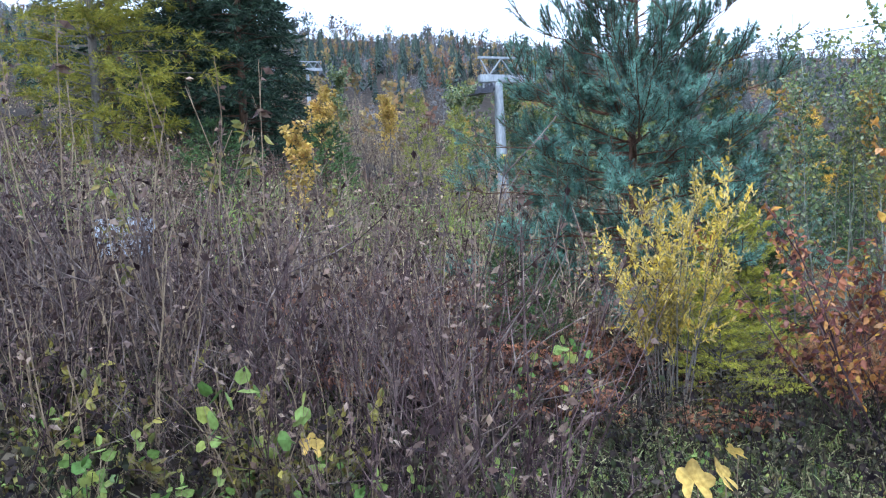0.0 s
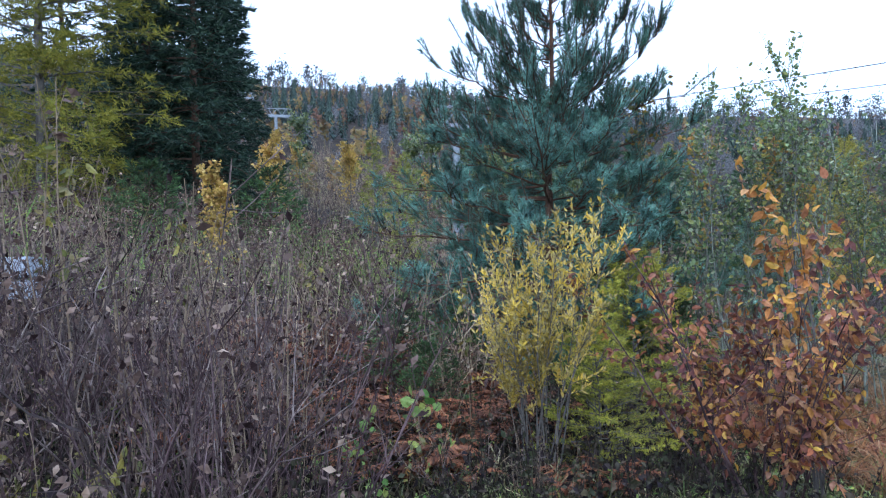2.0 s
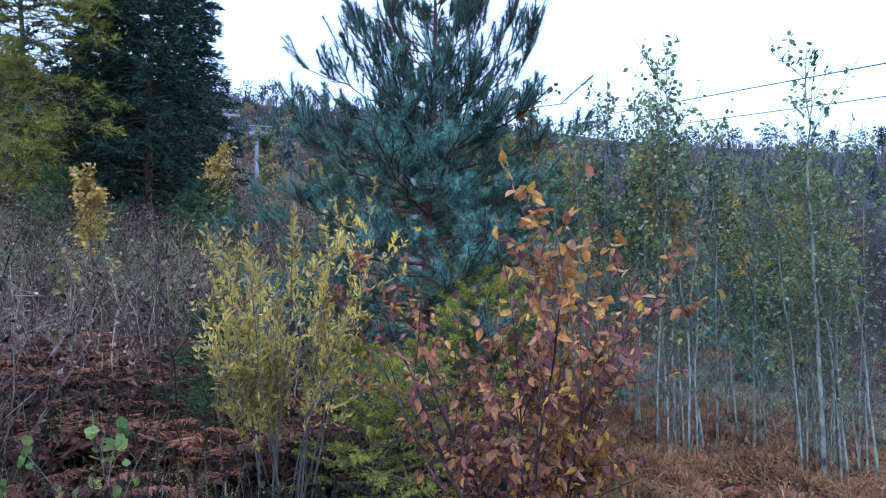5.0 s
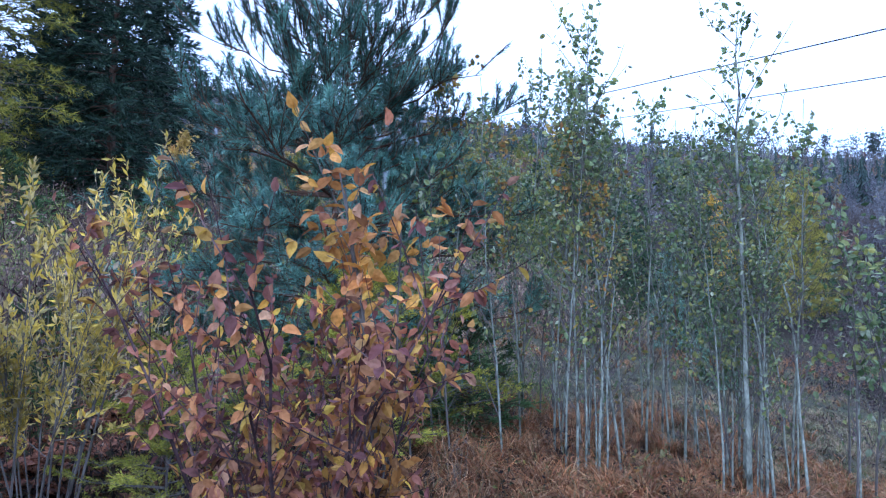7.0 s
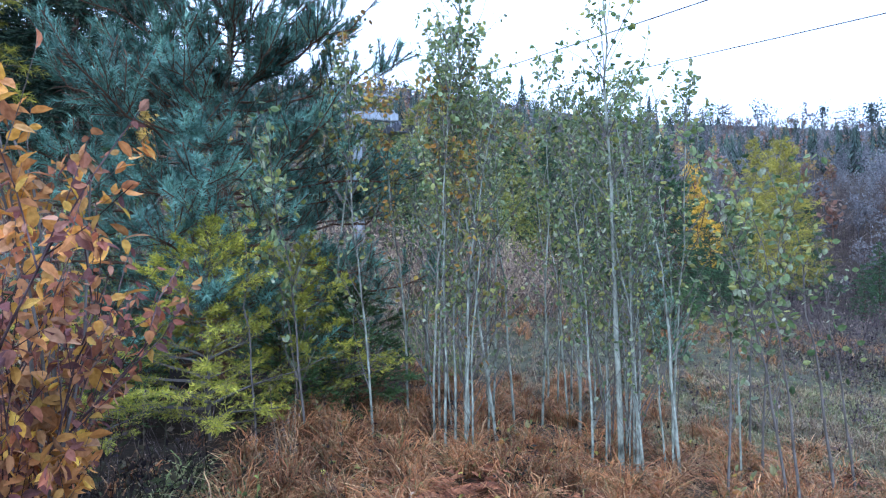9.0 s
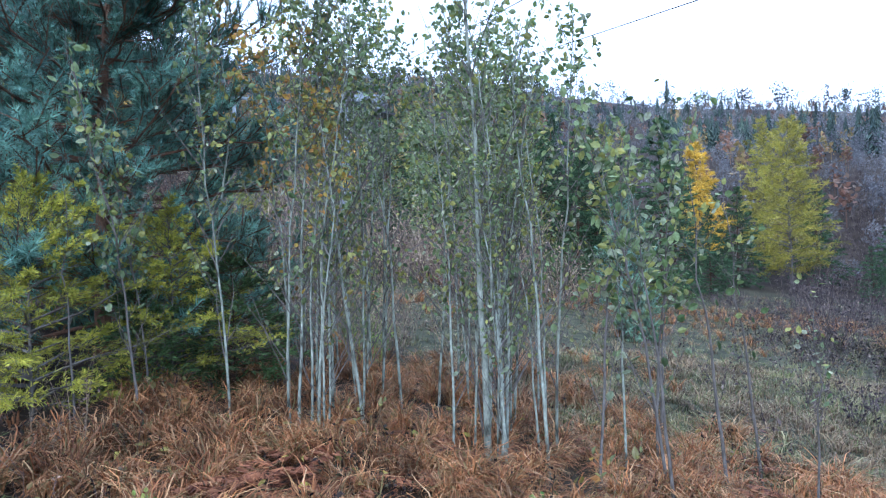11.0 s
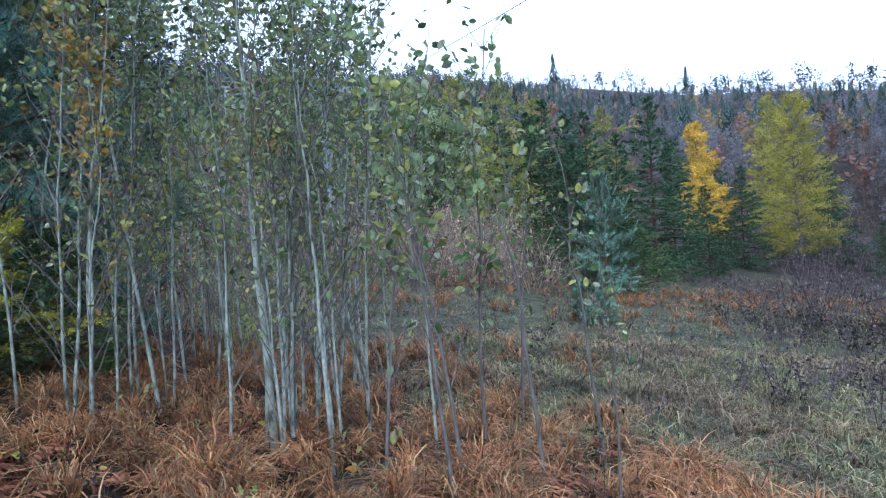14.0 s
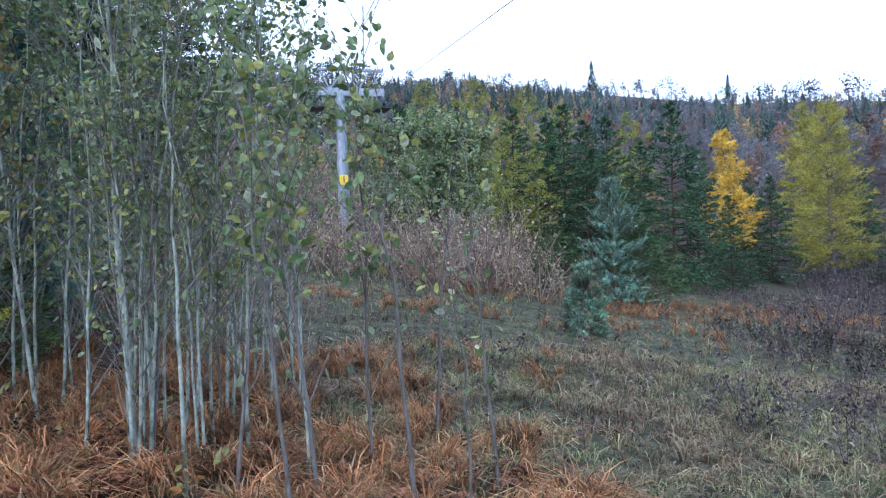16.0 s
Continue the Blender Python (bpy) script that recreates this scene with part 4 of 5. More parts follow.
for i in range(24):
    put_copy(herb, trng.uniform(-2.6, -0.5), trng.uniform(1.75, 2.6), i * 2.3, trng.uniform(0.3, 0.6))
for i in range(12):
    put_copy(herb, trng.uniform(0.6, 3.0), trng.uniform(2.6, 3.7), i * 2.3, trng.uniform(0.2, 0.4))
bramble = shrub("leafy_bramble", 0.55, 1.0, 86, "low sprawling plant with yellow-green oval leaves", M_STRAWTWIG, L_YELLOWGREEN, 60, 0.05, OVATE, "yellow-green brambles", stems=5, twigs=5, upright=1.2, base_r=0.08, leafup=0.1, category="plant")
place(bramble, -1.6, 2.3)
for i in range(26):
    put_copy(bramble, trng.uniform(-2.5, -0.6), trng.uniform(2.3, 3.3), i * 2.1, trng.uniform(0.6, 1.15))
for i in range(8):
    put_copy(bramble, trng.uniform(0.3, 2.4), trng.uniform(2.2, 3.6), i * 2.1, trng.uniform(0.3, 0.6))
yh = shrub("yellow_herb", 0.5, 0.6, 84, "low plant with yellow drooping leaves", M_STRAWTWIG, L_ASPENGOLD, 16, 0.065, OVATE, "yellow herbs", stems=3, twigs=3, upright=1.6, base_r=0.04, leafup=-0.4, category="plant")
place(yh, 6.7, 6.2)
for i, (x, y, s) in enumerate([(5.2, 6.9, 0.9), (0.6, 3.95, 0.8), (6.75, 5.4, 0.7), (3.9, 6.9, 0.9), (2.6, 3.6, 0.6)]):
    put_copy(yh, x, y, i * 1.3, s)


def lobed_leaf(name, x, y, z, size, turn, label):
    """A broad five-lobed leaf held up by its stalk."""
    rng = np.random.default_rng(int(turn * 10) + 3)
    rim = []
    for q in range(21):
        a = math.radians(-60 + 300 * q / 20)
        r = 0.62 + 0.38 * abs(math.cos(2.5 * (a - math.radians(90)))) + float(rng.normal()) * 0.03
        rim.append((math.cos(a) * r * 0.55, math.sin(a) * r * 0.55, 0.12 * r * r - 0.05 + 0.02 * (q % 3)))
    v = np.array([(0, 0, 0)] + rim) * size
    f = np.array([(0, q + 1, q + 2) for q in range(20)])
    g = z - float(land(x, y)) + 0.03
    plant = thing(name, x, y, label, "leaf", "broad yellow leaves", 0.03, turn)
    tilt = np.array(Euler((0.95, 0.25, 0)).to_matrix())
    part("blade", (v @ tilt.T + np.array([0, 0, g]), f), L_BROAD, plant)
    stem = grow(np.zeros((1, 3)), np.array([[0.03, 0, 1.0]]), [g + 0.01], 4, rng, wobble=0.03)
    part("stalk", tubes(stem, np.full((1, 4), 0.0025), 5), M_STRAWTWIG, plant)


for x, y, z, d, turn in [(0.79, 2.05, 0.88, 0.15, 0.2), (0.93, 2.15, 0.86, 0.13, 0.9), (1.22, 2.75, 0.72, 0.10, 2.0), (-0.62, 2.35, 0.98, 0.10, 0.4)]:
    lobed_leaf("broad_leaf", x, y, z, d, turn, "broad lobed yellow-orange leaf on a thin stalk")


# ---- grass, bracken and weeds ----
def tussock(rng, blades, h, spread, width, comb=0.9, bends=4, stand=0.0):
    """Blades out of one root that rise and fall over like a fountain, mostly combed one way."""
    a = rng.normal(size=blades) * comb + np.where(rng.random(blades) < 0.2, rng.random(blades) * 6.28, 0)
    out = np.stack([np.cos(a), np.sin(a), 0 * a], -1)
    ln = h * rng.uniform(0.5, 1.2, blades)
    reach = spread * rng.uniform(0.25, 1.2, blades)
    f = np.linspace(0, 1, bends)
    fall = rng.uniform(0.75, 1.0, blades) - stand * rng.random(blades)
    p = out[:, None] * (reach[:, None] * f ** 1.7 * ln[:, None] + 0.05 * rng.random(blades)[:, None])[..., None]
    p[..., 2] = ln[:, None] * 1.75 * (f - fall[:, None] * f ** 1.9)
    p += rng.normal(size=p.shape) * 0.06 * h * f[:, None]
    p[..., 2] = np.maximum(p[..., 2], 0.0)
    turn = a + rng.normal(size=blades) * 0.7
    k = bends - 1
    side = np.stack([-np.sin(turn), np.cos(turn), 0 * a], -1)[:, None] * (width * np.linspace(1, 0.55, k) / 2)[:, None]
    v = np.concatenate([p[:, :k] - side, p[:, :k] + side, p[:, k:]], 1)
    f0 = [(q, k + q, k + q + 1) for q in range(k - 1)] + [(q, k + q + 1, q + 1) for q in range(k - 1)] + [(k - 1, 2 * k - 1, 2 * k)]
    return v.reshape(-1, 3), (np.array(f0)[None] + (np.arange(blades) * (2 * k + 1))[:, None, None]).reshape(-1, 3)


def sow(variants, x, y, size, rng, tall=1.0):
    """Joins many turned copies of the variants, set on the ground."""
    out = []
    pick = rng.integers(0, len(variants), len(x))
    for k, (tv, tf) in enumerate(variants):
        i = np.flatnonzero(pick == k)
        if not len(i):
            continue
        a = rng.random(len(i)) * 2 * np.pi
        c, s = np.cos(a), np.sin(a)
        sz = size[i][:, None]
        vx = (tv[:, 0] * c[:, None] - tv[:, 1] * s[:, None]) * sz + x[i][:, None]
        vy = (tv[:, 0] * s[:, None] + tv[:, 1] * c[:, None]) * sz + y[i][:, None]
        vz = tv[:, 2] * sz * tall + (land(x[i], y[i]) - 0.01)[:, None]
        v = np.stack([vx, vy, vz], -1)
        out.append((v.reshape(-1, 3), (tf[None] + (np.arange(len(i)) * len(tv))[:, None, None]).reshape(-1, 3)))
    return merge(*out)


def stuff(name, vf, mat, label, category):
    return tagged(new(name, mesh_of(name, vf[0], vf[1], mat)), label, category, kind="stuff")


grng = np.random.default_rng(91)


def sprinkle(n, x0, x1, y0, y1, keep):
    x, y = grng.uniform(x0, x1, n), grng.uniform(y0, y1, n)
    k = keep(x, y)
    return x[k], y[k]


tus = [tussock(grng, 54, 0.30, 1.0, 0.0085, 0.75, 5, 0.2) for _ in range(6)]
x, y = sprinkle(620, 3.2, 9.5, 2.9, 10.6, lambda x, y: (y > 4.95 - 0.12 * x + 0.25 * np.sin(3 * x)) & (grng.random(len(x)) < np.where(y < 8, 1.0, 0.55)) & (x > 3.2 + 0.4 * np.maximum(0, 5.6 - y) + 0.3 * np.maximum(0, y - 7)) & (x + 0.45 * y < 11.75 + 0.3 * np.sin(4 * y)) & (np.hypot(x - 3, y - 4.2) > 0.8))
x, y = np.repeat(x, 5) + grng.normal(size=5 * len(x)) * 0.055, np.repeat(y, 5) + grng.normal(size=5 * len(y)) * 0.055
stuff("rust_grass", sow(tus, x, y, grng.uniform(0.4, 1.25, len(x)), grng), L_RUSTGRASS, "tangled rust-brown tufts of dead grass", "grass")
few = [tussock(grng, 11, 0.14, 1.2, 0.009, 1.5, 4, 0.2) for _ in range(6)]
x, y = sprinkle(26000, 2, 24, 2.5, 32, lambda x, y: (x + 0.5 * y > 10.4) & (x < 9 + 0.75 * y) & (grng.random(len(x)) < np.clip((12 / (np.abs(y) + 3)) ** 2, 0.16, 1)))
x2, y2 = sprinkle(5200, 6.5, 14, 4.5, 13, lambda x, y: x + 0.5 * y > 10.4)
x, y = np.concatenate([x, x2]), np.concatenate([y, y2])
brown = np.sin(1.3 * x + 0.8 * y + 1.0) * np.sin(0.9 * y - 0.7 * x) + 0.6 * grng.normal(size=len(x)) > 0.25
gs = grng.uniform(0.5, 1.2, len(x)) * (1 + 0.012 * y)
stuff("field_grass", sow(few, x[~brown], y[~brown], gs[~brown], grng), L_FIELDGRASS, "short trampled grey-green meadow grass", "grass")
stuff("brown_field_grass", sow(few, x[brown], y[brown], gs[brown] * 1.15, grng), L_BROWNGRASS, "withered brown grass in patches of a meadow", "grass")
x, y = sprinkle(900, 4, 20, 8, 27, lambda x, y: (np.hypot(x - 9.75, y - 14.7) > 0.6) & ((np.sin(x * 0.9 + 1) * np.sin(y * 0.7) > 0.45) | (np.hypot(x - 10.3, y - 16.2) < 1.0) | ((y > 15) & (y < 17) & (x < 11)) | (np.hypot(x - 15.6, y - 18.4) < 1.2) | ((y > 21) & (y < 24))))
stuff("rust_grass", sow(tus, x, y, grng.uniform(0.7, 1.4, len(x)), grng), L_RUSTGRASS, "scattered patches of rusty dead grass in a meadow", "grass")
x, y = sprinkle(520, 6.5, 20, 16.5, 25, lambda x, y: (np.abs(y - 20.5 - 0.12 * (x - 11) - 0.8 * np.sin(0.9 * x)) < 1.3) & (np.hypot(x - 9.85, y - 15) > 0.7))
stuff("rust_grass", sow(tus, x, y, grng.uniform(0.6, 1.2, len(x)), grng), L_RUSTGRASS, "band of rusty dead grass before a row of trees", "grass")
x, y = sprinkle(2600, -14, 6, 5.5, 34, lambda x, y: x + 0.5 * y < 10.6)
stuff("slope_grass", sow(few, x, y, grng.uniform(0.8, 1.8, len(x)), grng), L_RUSTGRASS, "dry brown grass on a brushy slope", "grass")

x, y = sprinkle(900, -3.5, 8.5, 1.5, 4.6, lambda x, y: (y > 1.6 + 0.30 * np.maximum(0, x)) & (y < 4.7 - 0.05 * x))
stuff("bank_grass", sow(few, x[:500], y[:500], grng.uniform(0.8, 1.7, 500), grng), L_FIELDGRASS, "sparse green and straw grass among weeds", "grass")

# bracken: arching fronds with rows of leaflets
def frond(rng, n=26, ln=0.6):
    f = np.linspace(0.15, 1, n)
    out = []
    for s in (-1, 1):
        p = np.stack([0 * f, f * ln, ln * (1.15 * f - 0.95 * f * f)], -1)
        w = np.stack([s * np.ones(n), 0.5 * np.ones(n), -0.25 + 0.2 * rng.normal(size=n)], -1)
        out.append(scatter(BLADE3[0] * np.array([0.28, 1, 1]), BLADE3[1], p, w, ln * 0.34 * (1.08 - f), rng, 1.0))
    return merge(*out)


fronds = []
for _ in range(4):
    ps = []
    for k in range(6):
        v, f = frond(grng)
        a = k * 1.05 + grng.uniform(-0.3, 0.3)
        ps.append((v @ np.array([[math.cos(a), math.sin(a), 0], [-math.sin(a), math.cos(a), 0], [0, 0, 1]]), f))
    fronds.append(merge(*ps))
x, y = sprinkle(300, -1.9, 2.0, 4.2, 9.6, lambda x, y: (np.hypot(x - 1.5, y - 4.7) > 0.5) & (x < 2.2 - 0.25 * (y - 4.2)))
stuff("bracken", sow(fronds, x, y, grng.uniform(0.5, 1.05, len(x)), grng), L_BRACKEN, "rust-red withered bracken fronds", "fern")
x, y = sprinkle(60, 4.2, 8.0, 5.0, 7.4, lambda x, y: y > 4)
stuff("bracken", sow(fronds, x, y, grng.uniform(0.35, 0.7, len(x)), grng), L_BRACKEN, "rust-red withered fronds between saplings", "fern")


x, y = sprinkle(560, 0.0, 3.2, 1.6, 4.2, lambda x, y: (y > 1.7 + 0.30 * np.maximum(0, x)) & (np.sin(3.1 * x) * np.sin(2.7 * y + 1) > -0.45))
stuff("bank_grass", sow(few, x, y, grng.uniform(0.8, 1.6, len(x)), grng), L_GREENGRASS, "green grass at the foot of shrubs", "grass")


def weed(rng, n=16, h=0.4):
    t = grow(np.zeros((3, 3)), rng.normal(size=(3, 3)) * 0.35 + np.array([0, 0, 1]), h * rng.uniform(0.6, 1.1, 3), 3, rng, wobble=0.1)
    p, w = on_line(t, rng.integers(0, 3, n), 0.2 + 0.8 * rng.random(n))
    return merge(tubes(t, np.full((3, 3), 0.0022), 3), scatter(*CURL2, p, unit(rng.normal(size=(n, 3)) + np.array([0, 0, -0.1])), h * 0.13 * rng.uniform(0.6, 1.3, n), rng, 0.2))


weeds = [weed(grng) for _ in range(8)]
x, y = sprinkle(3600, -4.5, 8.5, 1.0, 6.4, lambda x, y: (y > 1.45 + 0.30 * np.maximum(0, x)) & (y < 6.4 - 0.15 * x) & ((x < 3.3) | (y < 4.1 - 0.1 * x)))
stuff("weeds", sow(weeds, x, y, grng.uniform(0.5, 1.25, len(x)), grng), L_WEED, "dark withered weeds under the shrubs, with shade in their colour", "weeds")
x, y = sprinkle(550, -4.0, 8.5, 1.2, 6.4, lambda x, y: (y > 1.45 + 0.30 * np.maximum(0, x)) & (y < 5.8 - 0.15 * x))
stuff("green_weeds", sow(weeds, x, y, grng.uniform(0.35, 0.8, len(x)), grng), L_GREENHERB, "low green leaves of ground plants", "weeds")
x, y = sprinkle(4600, 6, 22, 6.5, 30, lambda x, y: (x + 0.5 * y > 10.6) & (grng.random(len(x)) < np.where(x > 11.6 + 0.3 * (y - 12) + np.sin(1.1 * y), np.where(np.sin(1.4 * x + 0.5 * y) * np.sin(0.9 * y) > -0.2, 0.95, 0.3), 0.15)))
stuff("meadow_weeds", sow(weeds, x, y, grng.uniform(0.6, 1.3, len(x)), grng), L_EDGE, "dark dry weed stems standing in meadow grass", "weeds")
x, y = sprinkle(520, 11.5, 19, 11.5, 20, lambda x, y: (np.hypot((x - 15.0) / 1.25, y - 15.3) < 2.6 + 0.5 * np.sin(3 * x)) & (grng.random(len(x)) < 0.8))
stuff("dark_weeds", sow(weeds, x, y, grng.uniform(0.9, 1.6, len(x)), grng), L_WEED, "patch of dark purple-black withered weeds in a meadow", "weeds")
x, y = sprinkle(9000, -4.5, 9.5, 0.8, 8.5, lambda x, y: y > 1.2 + 0.3 * np.maximum(0, x))
lp = land_pt(x, y) + np.array([0, 0, 0.015])
x3, y3 = sprinkle(330, 3.6, 8.3, 4.3, 8.0, lambda x, y: x + 0.45 * y < 11.6)
stuff("fallen_leaves", scatter(*OVATE, land_pt(x3, y3) + np.array([0, 0, 0.11]), grng.normal(size=(len(x3), 3)) * np.array([1, 1, 0.5]), grng.uniform(0.04, 0.08, len(x3)), grng, 0.6), L_YELLOWGREEN, "yellow and pale leaves caught in rusty grass", "leaves")
x3, y3 = sprinkle(210, 3.6, 8.3, 4.3, 8.0, lambda x, y: x + 0.45 * y < 11.6)
stuff("grass_weeds", sow(weeds, x3, y3, grng.uniform(0.4, 0.85, len(x3)), grng), L_WEED, "dark weed stems in rusty grass", "weeds")
x3, y3 = sprinkle(420, 2.9, 4.9, 3.7, 6.1, lambda x, y: (x < 3.5 + 0.4 * np.maximum(0, 5.6 - y)) & (np.hypot(x - 2.9, y - 4.2) > 0.5))
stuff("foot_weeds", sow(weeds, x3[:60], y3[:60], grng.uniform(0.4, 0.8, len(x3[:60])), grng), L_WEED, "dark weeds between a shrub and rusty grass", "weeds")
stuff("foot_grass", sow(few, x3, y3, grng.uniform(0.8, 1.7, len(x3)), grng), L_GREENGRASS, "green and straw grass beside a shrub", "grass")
stuff("leaf_litter", scatter(*CURL2, lp, grng.normal(size=(len(x), 3)) * np.array([1, 1, 0.25]), grng.uniform(0.025, 0.06, len(x)), grng, 1.2), L_LITTER, "fallen dry brown leaves on the ground, darkened for shade", "leaves")


def brush(rng, n=11):
    s = grow(rng.normal(size=(n, 3)) * np.array([0.2, 0.2, 0]), rng.normal(size=(n, 3)) * 0.45 + np.array([0, 0, 1.4]), rng.uniform(0.5, 1.3, n), 4, rng, wobble=0.15)
    p, w = on_line(s, rng.integers(0, n, 60), 0.2 + 0.8 * rng.random(60))
    tw = scatter(BLADE3[0] * np.array([0.04, 1, 1]), BLADE3[1], p, w + rng.normal(size=(60, 3)) * 0.6, rng.uniform(0.15, 0.4, 60), rng)
    lp = p[rng.integers(0, 60, 110)] + rng.normal(size=(110, 3)) * 0.12
    return merge(tubes(s, np.full((n, 4), 0.007) * np.linspace(1, 0.4, 4), 3), tw, scatter(*CURL2, lp, rng.normal(size=(110, 3)), rng.uniform(0.04, 0.09, 110), rng))


brushes = [brush(grng) for _ in range(6)]
x, y = sprinkle(400, -16, 4, 8, 34, lambda x, y: (x + 0.45 * y < 9.5) & (np.hypot(x - 2.5, y - 8.7) > 1.5) & (np.hypot(x + 4.6, y - 8) > 1.3))
stuff("slope_brush", sow(brushes, x, y, grng.uniform(0.7, 1.5, len(x)), grng), L_DRY, "tangled grey-brown brush on a hillside", "brush")
x, y = sprinkle(110, 0, 9.5, 19.5, 27, lambda x, y: x < 9.8 - 0.1 * (y - 20))
x2, y2 = sprinkle(170, 13, 33, 15, 36, lambda x, y: (x > 13.5 + 0.42 * (y - 15) + np.sin(y)))
stuff("straw_brush", sow(brushes, x, y, grng.uniform(1.0, 1.9, len(x)), grng), L_PALEBRUSH, "pale straw and cream brush before dark spruces", "brush")
x, y = x2, y2
stuff("meadow_edge_brush", sow(brushes, x, y, grng.uniform(0.7, 1.4, len(x)), grng), L_EDGE, "tangled grey-brown brush at a meadow's edge", "brush")
x, y = sprinkle(160, -12, 5, 9, 30, lambda x, y: (x + 0.45 * y < 10) & (np.hypot(x + 4.6, y - 8) > 1.3))
stuff("green_brush", sow(brushes, x, y, grng.uniform(0.6, 1.2, len(x)), grng), L_GREENHERB, "patchy green undergrowth on a hillside", "brush")


x, y = sprinkle(170, -8, 1.4, 6.4, 19, lambda x, y: (np.hypot(x - 2.4, y - 8.9) > 1.6) & (np.hypot(x + 4.6, y - 8) > 1.3) & (np.sin(1.7 * x) * np.sin(1.3 * y) > -0.5))
stuff("pale_slope_brush", sow(brushes, x, y, grng.uniform(0.5, 1.1, len(x)), grng), L_PALEBRUSH, "pale grey-brown brush above the bank", "brush")
x, y = sprinkle(60, 1.8, 7.0, 10.2, 15, lambda x, y: x + 0.45 * y < 11.5)
stuff("straw_stems", sow(brushes, x, y, grng.uniform(0.4, 0.75, len(x)), grng), L_PALEBRUSH, "dry straw stems behind a clump of saplings", "brush")
x, y = sprinkle(170, 20, 54, 36, 62, lambda x, y: (x > 0.62 * y - 3) & (np.hypot(x - 25.2, y - 38) > 1.5))
stuff("hill_foot_brush", sow(brushes, x, y, grng.uniform(1.1, 2.2, len(x)), grng), L_EDGE, "grey-purple brush at the foot of a hillside", "brush")
x, y = sprinkle(260, -30, 6, 34, 88, lambda x, y: (x + 0.3 * y < 20) & (np.hypot(x + 16.4, y - 80) > 3))
stuff("hill_brush", sow(brushes, x, y, grng.uniform(1.6, 3.2, len(x)), grng), L_PALEBRUSH, "pale brush along the cleared lift line", "brush")


# ---- the wooded hill ----
def far_conifer(rng, tiers=9, jag=8):
    out = [tubes(np.array([[[0, 0, 0], [0, 0, 0.95]]], float), np.array([[0.014, 0.004]]), 4)]
    for i in range(tiers):
        f = 0.08 + 0.86 * i / tiers
        r = 0.20 * (1.05 - f) ** 0.85
        a = np.arange(jag) * 2 * np.pi / jag + rng.random() * 6 + rng.normal(size=jag) * 0.15
        rr = r * rng.uniform(0.6, 1.2, jag)
        top = np.stack([0 * a, 0 * a, np.full(jag, f + 0.12)], -1)
        l = np.stack([np.cos(a - 0.30) * rr * 0.75, np.sin(a - 0.30) * rr * 0.75, np.full(jag, f + 0.03)], -1)
        m = np.stack([np.cos(a) * rr, np.sin(a) * rr, f - 0.03 + rng.normal(size=jag) * 0.01], -1)
        q = np.stack([np.cos(a + 0.30) * rr * 0.75, np.sin(a + 0.30) * rr * 0.75, np.full(jag, f + 0.03)], -1)
        v = np.stack([top, l, m, q], 1).reshape(-1, 3)
        fc = (np.array([(0, 1, 2), (0, 2, 3)])[None] + (np.arange(jag) * 4)[:, None, None]).reshape(-1, 3)
        out.append((v, fc))
    return merge(*out)


def far_leafy(rng, n=52, wide=0.22, base=0.25):
    p = rng.normal(size=(n, 3))
    p = unit(p) * rng.random((n, 1)) ** 0.45
    p = p * np.array([wide, wide, (1 - base) / 2]) + np.array([0, 0, (1 + base) / 2])
    p[:, :2] *= (1.25 - 0.75 * p[:, 2:])
    t = np.array([[[0, 0, 0], [0, 0, 0.85]]], float)
    return merge(tubes(t, np.array([[0.012, 0.004]]), 4), scatter(*DIAMOND, p, rng.normal(size=(n, 3)), rng.uniform(0.09, 0.16, n), rng))


def far_bare(rng, n=24, tips=2, tip_size=0.095):
    t = np.array([[[0, 0, 0], [rng.normal() * 0.03, 0, 0.75]]], float)
    f = rng.uniform(0.12, 0.8, n)
    a = rng.random(n) * 6.28
    b = np.stack([0 * f, 0 * f, f], -1)
    way = np.stack([np.cos(a), np.sin(a), 0.9 + 0 * a], -1)
    ln = 0.42 * (1.05 - f)
    tip = np.repeat(b + unit(way) * ln[:, None] * 0.8, tips, 0) + rng.normal(size=(tips * n, 3)) * 0.06
    return merge(tubes(t, np.array([[0.008, 0.001]]), 3), scatter(BLADE3[0] * np.array([0.03, 1, 1]), BLADE3[1], b, way, ln, rng), scatter(BLADE3[0] * np.array([0.8, 1, 1]), BLADE3[1], tip, rng.normal(size=(tips * n, 3)) + np.array([0, 0, 0.5]), tip_size * rng.uniform(0.65, 1.35, tips * n), rng))


def far_pine(rng, n=80):
    t = np.array([[[0, 0, 0], [rng.normal() * 0.02, 0, 0.5], [rng.normal() * 0.03, 0, 0.95]]], float)
    p = rng.normal(size=(n, 3)) * np.array([0.15, 0.15, 0.14]) + np.array([0, 0, 0.72])
    return merge(tubes(t, np.array([[0.013, 0.010, 0.004]]), 4), scatter(*DIAMOND, p, rng.normal(size=(n, 3)) + np.array([0, 0, 0.5]), rng.uniform(0.05, 0.11, n), rng))


hrng = np.random.default_rng(5)
n = 8000
az = np.radians(hrng.uniform(-58, 58, n))
rr = np.sqrt(hrng.uniform(50 ** 2, 352 ** 2, n))
az[:900], rr[:900] = np.radians(hrng.uniform(20, 58, 900)), np.sqrt(hrng.uniform(46 ** 2, 115 ** 2, 900))
hx, hy = 4 + rr * np.sin(az), 2 + rr * np.cos(az)
patch = np.sin(hx * 0.035 + 1.3) * np.sin(hy * 0.045 + 0.4) + 0.5 * np.sin(hx * 0.11) * np.sin(hy * 0.09 + 2)
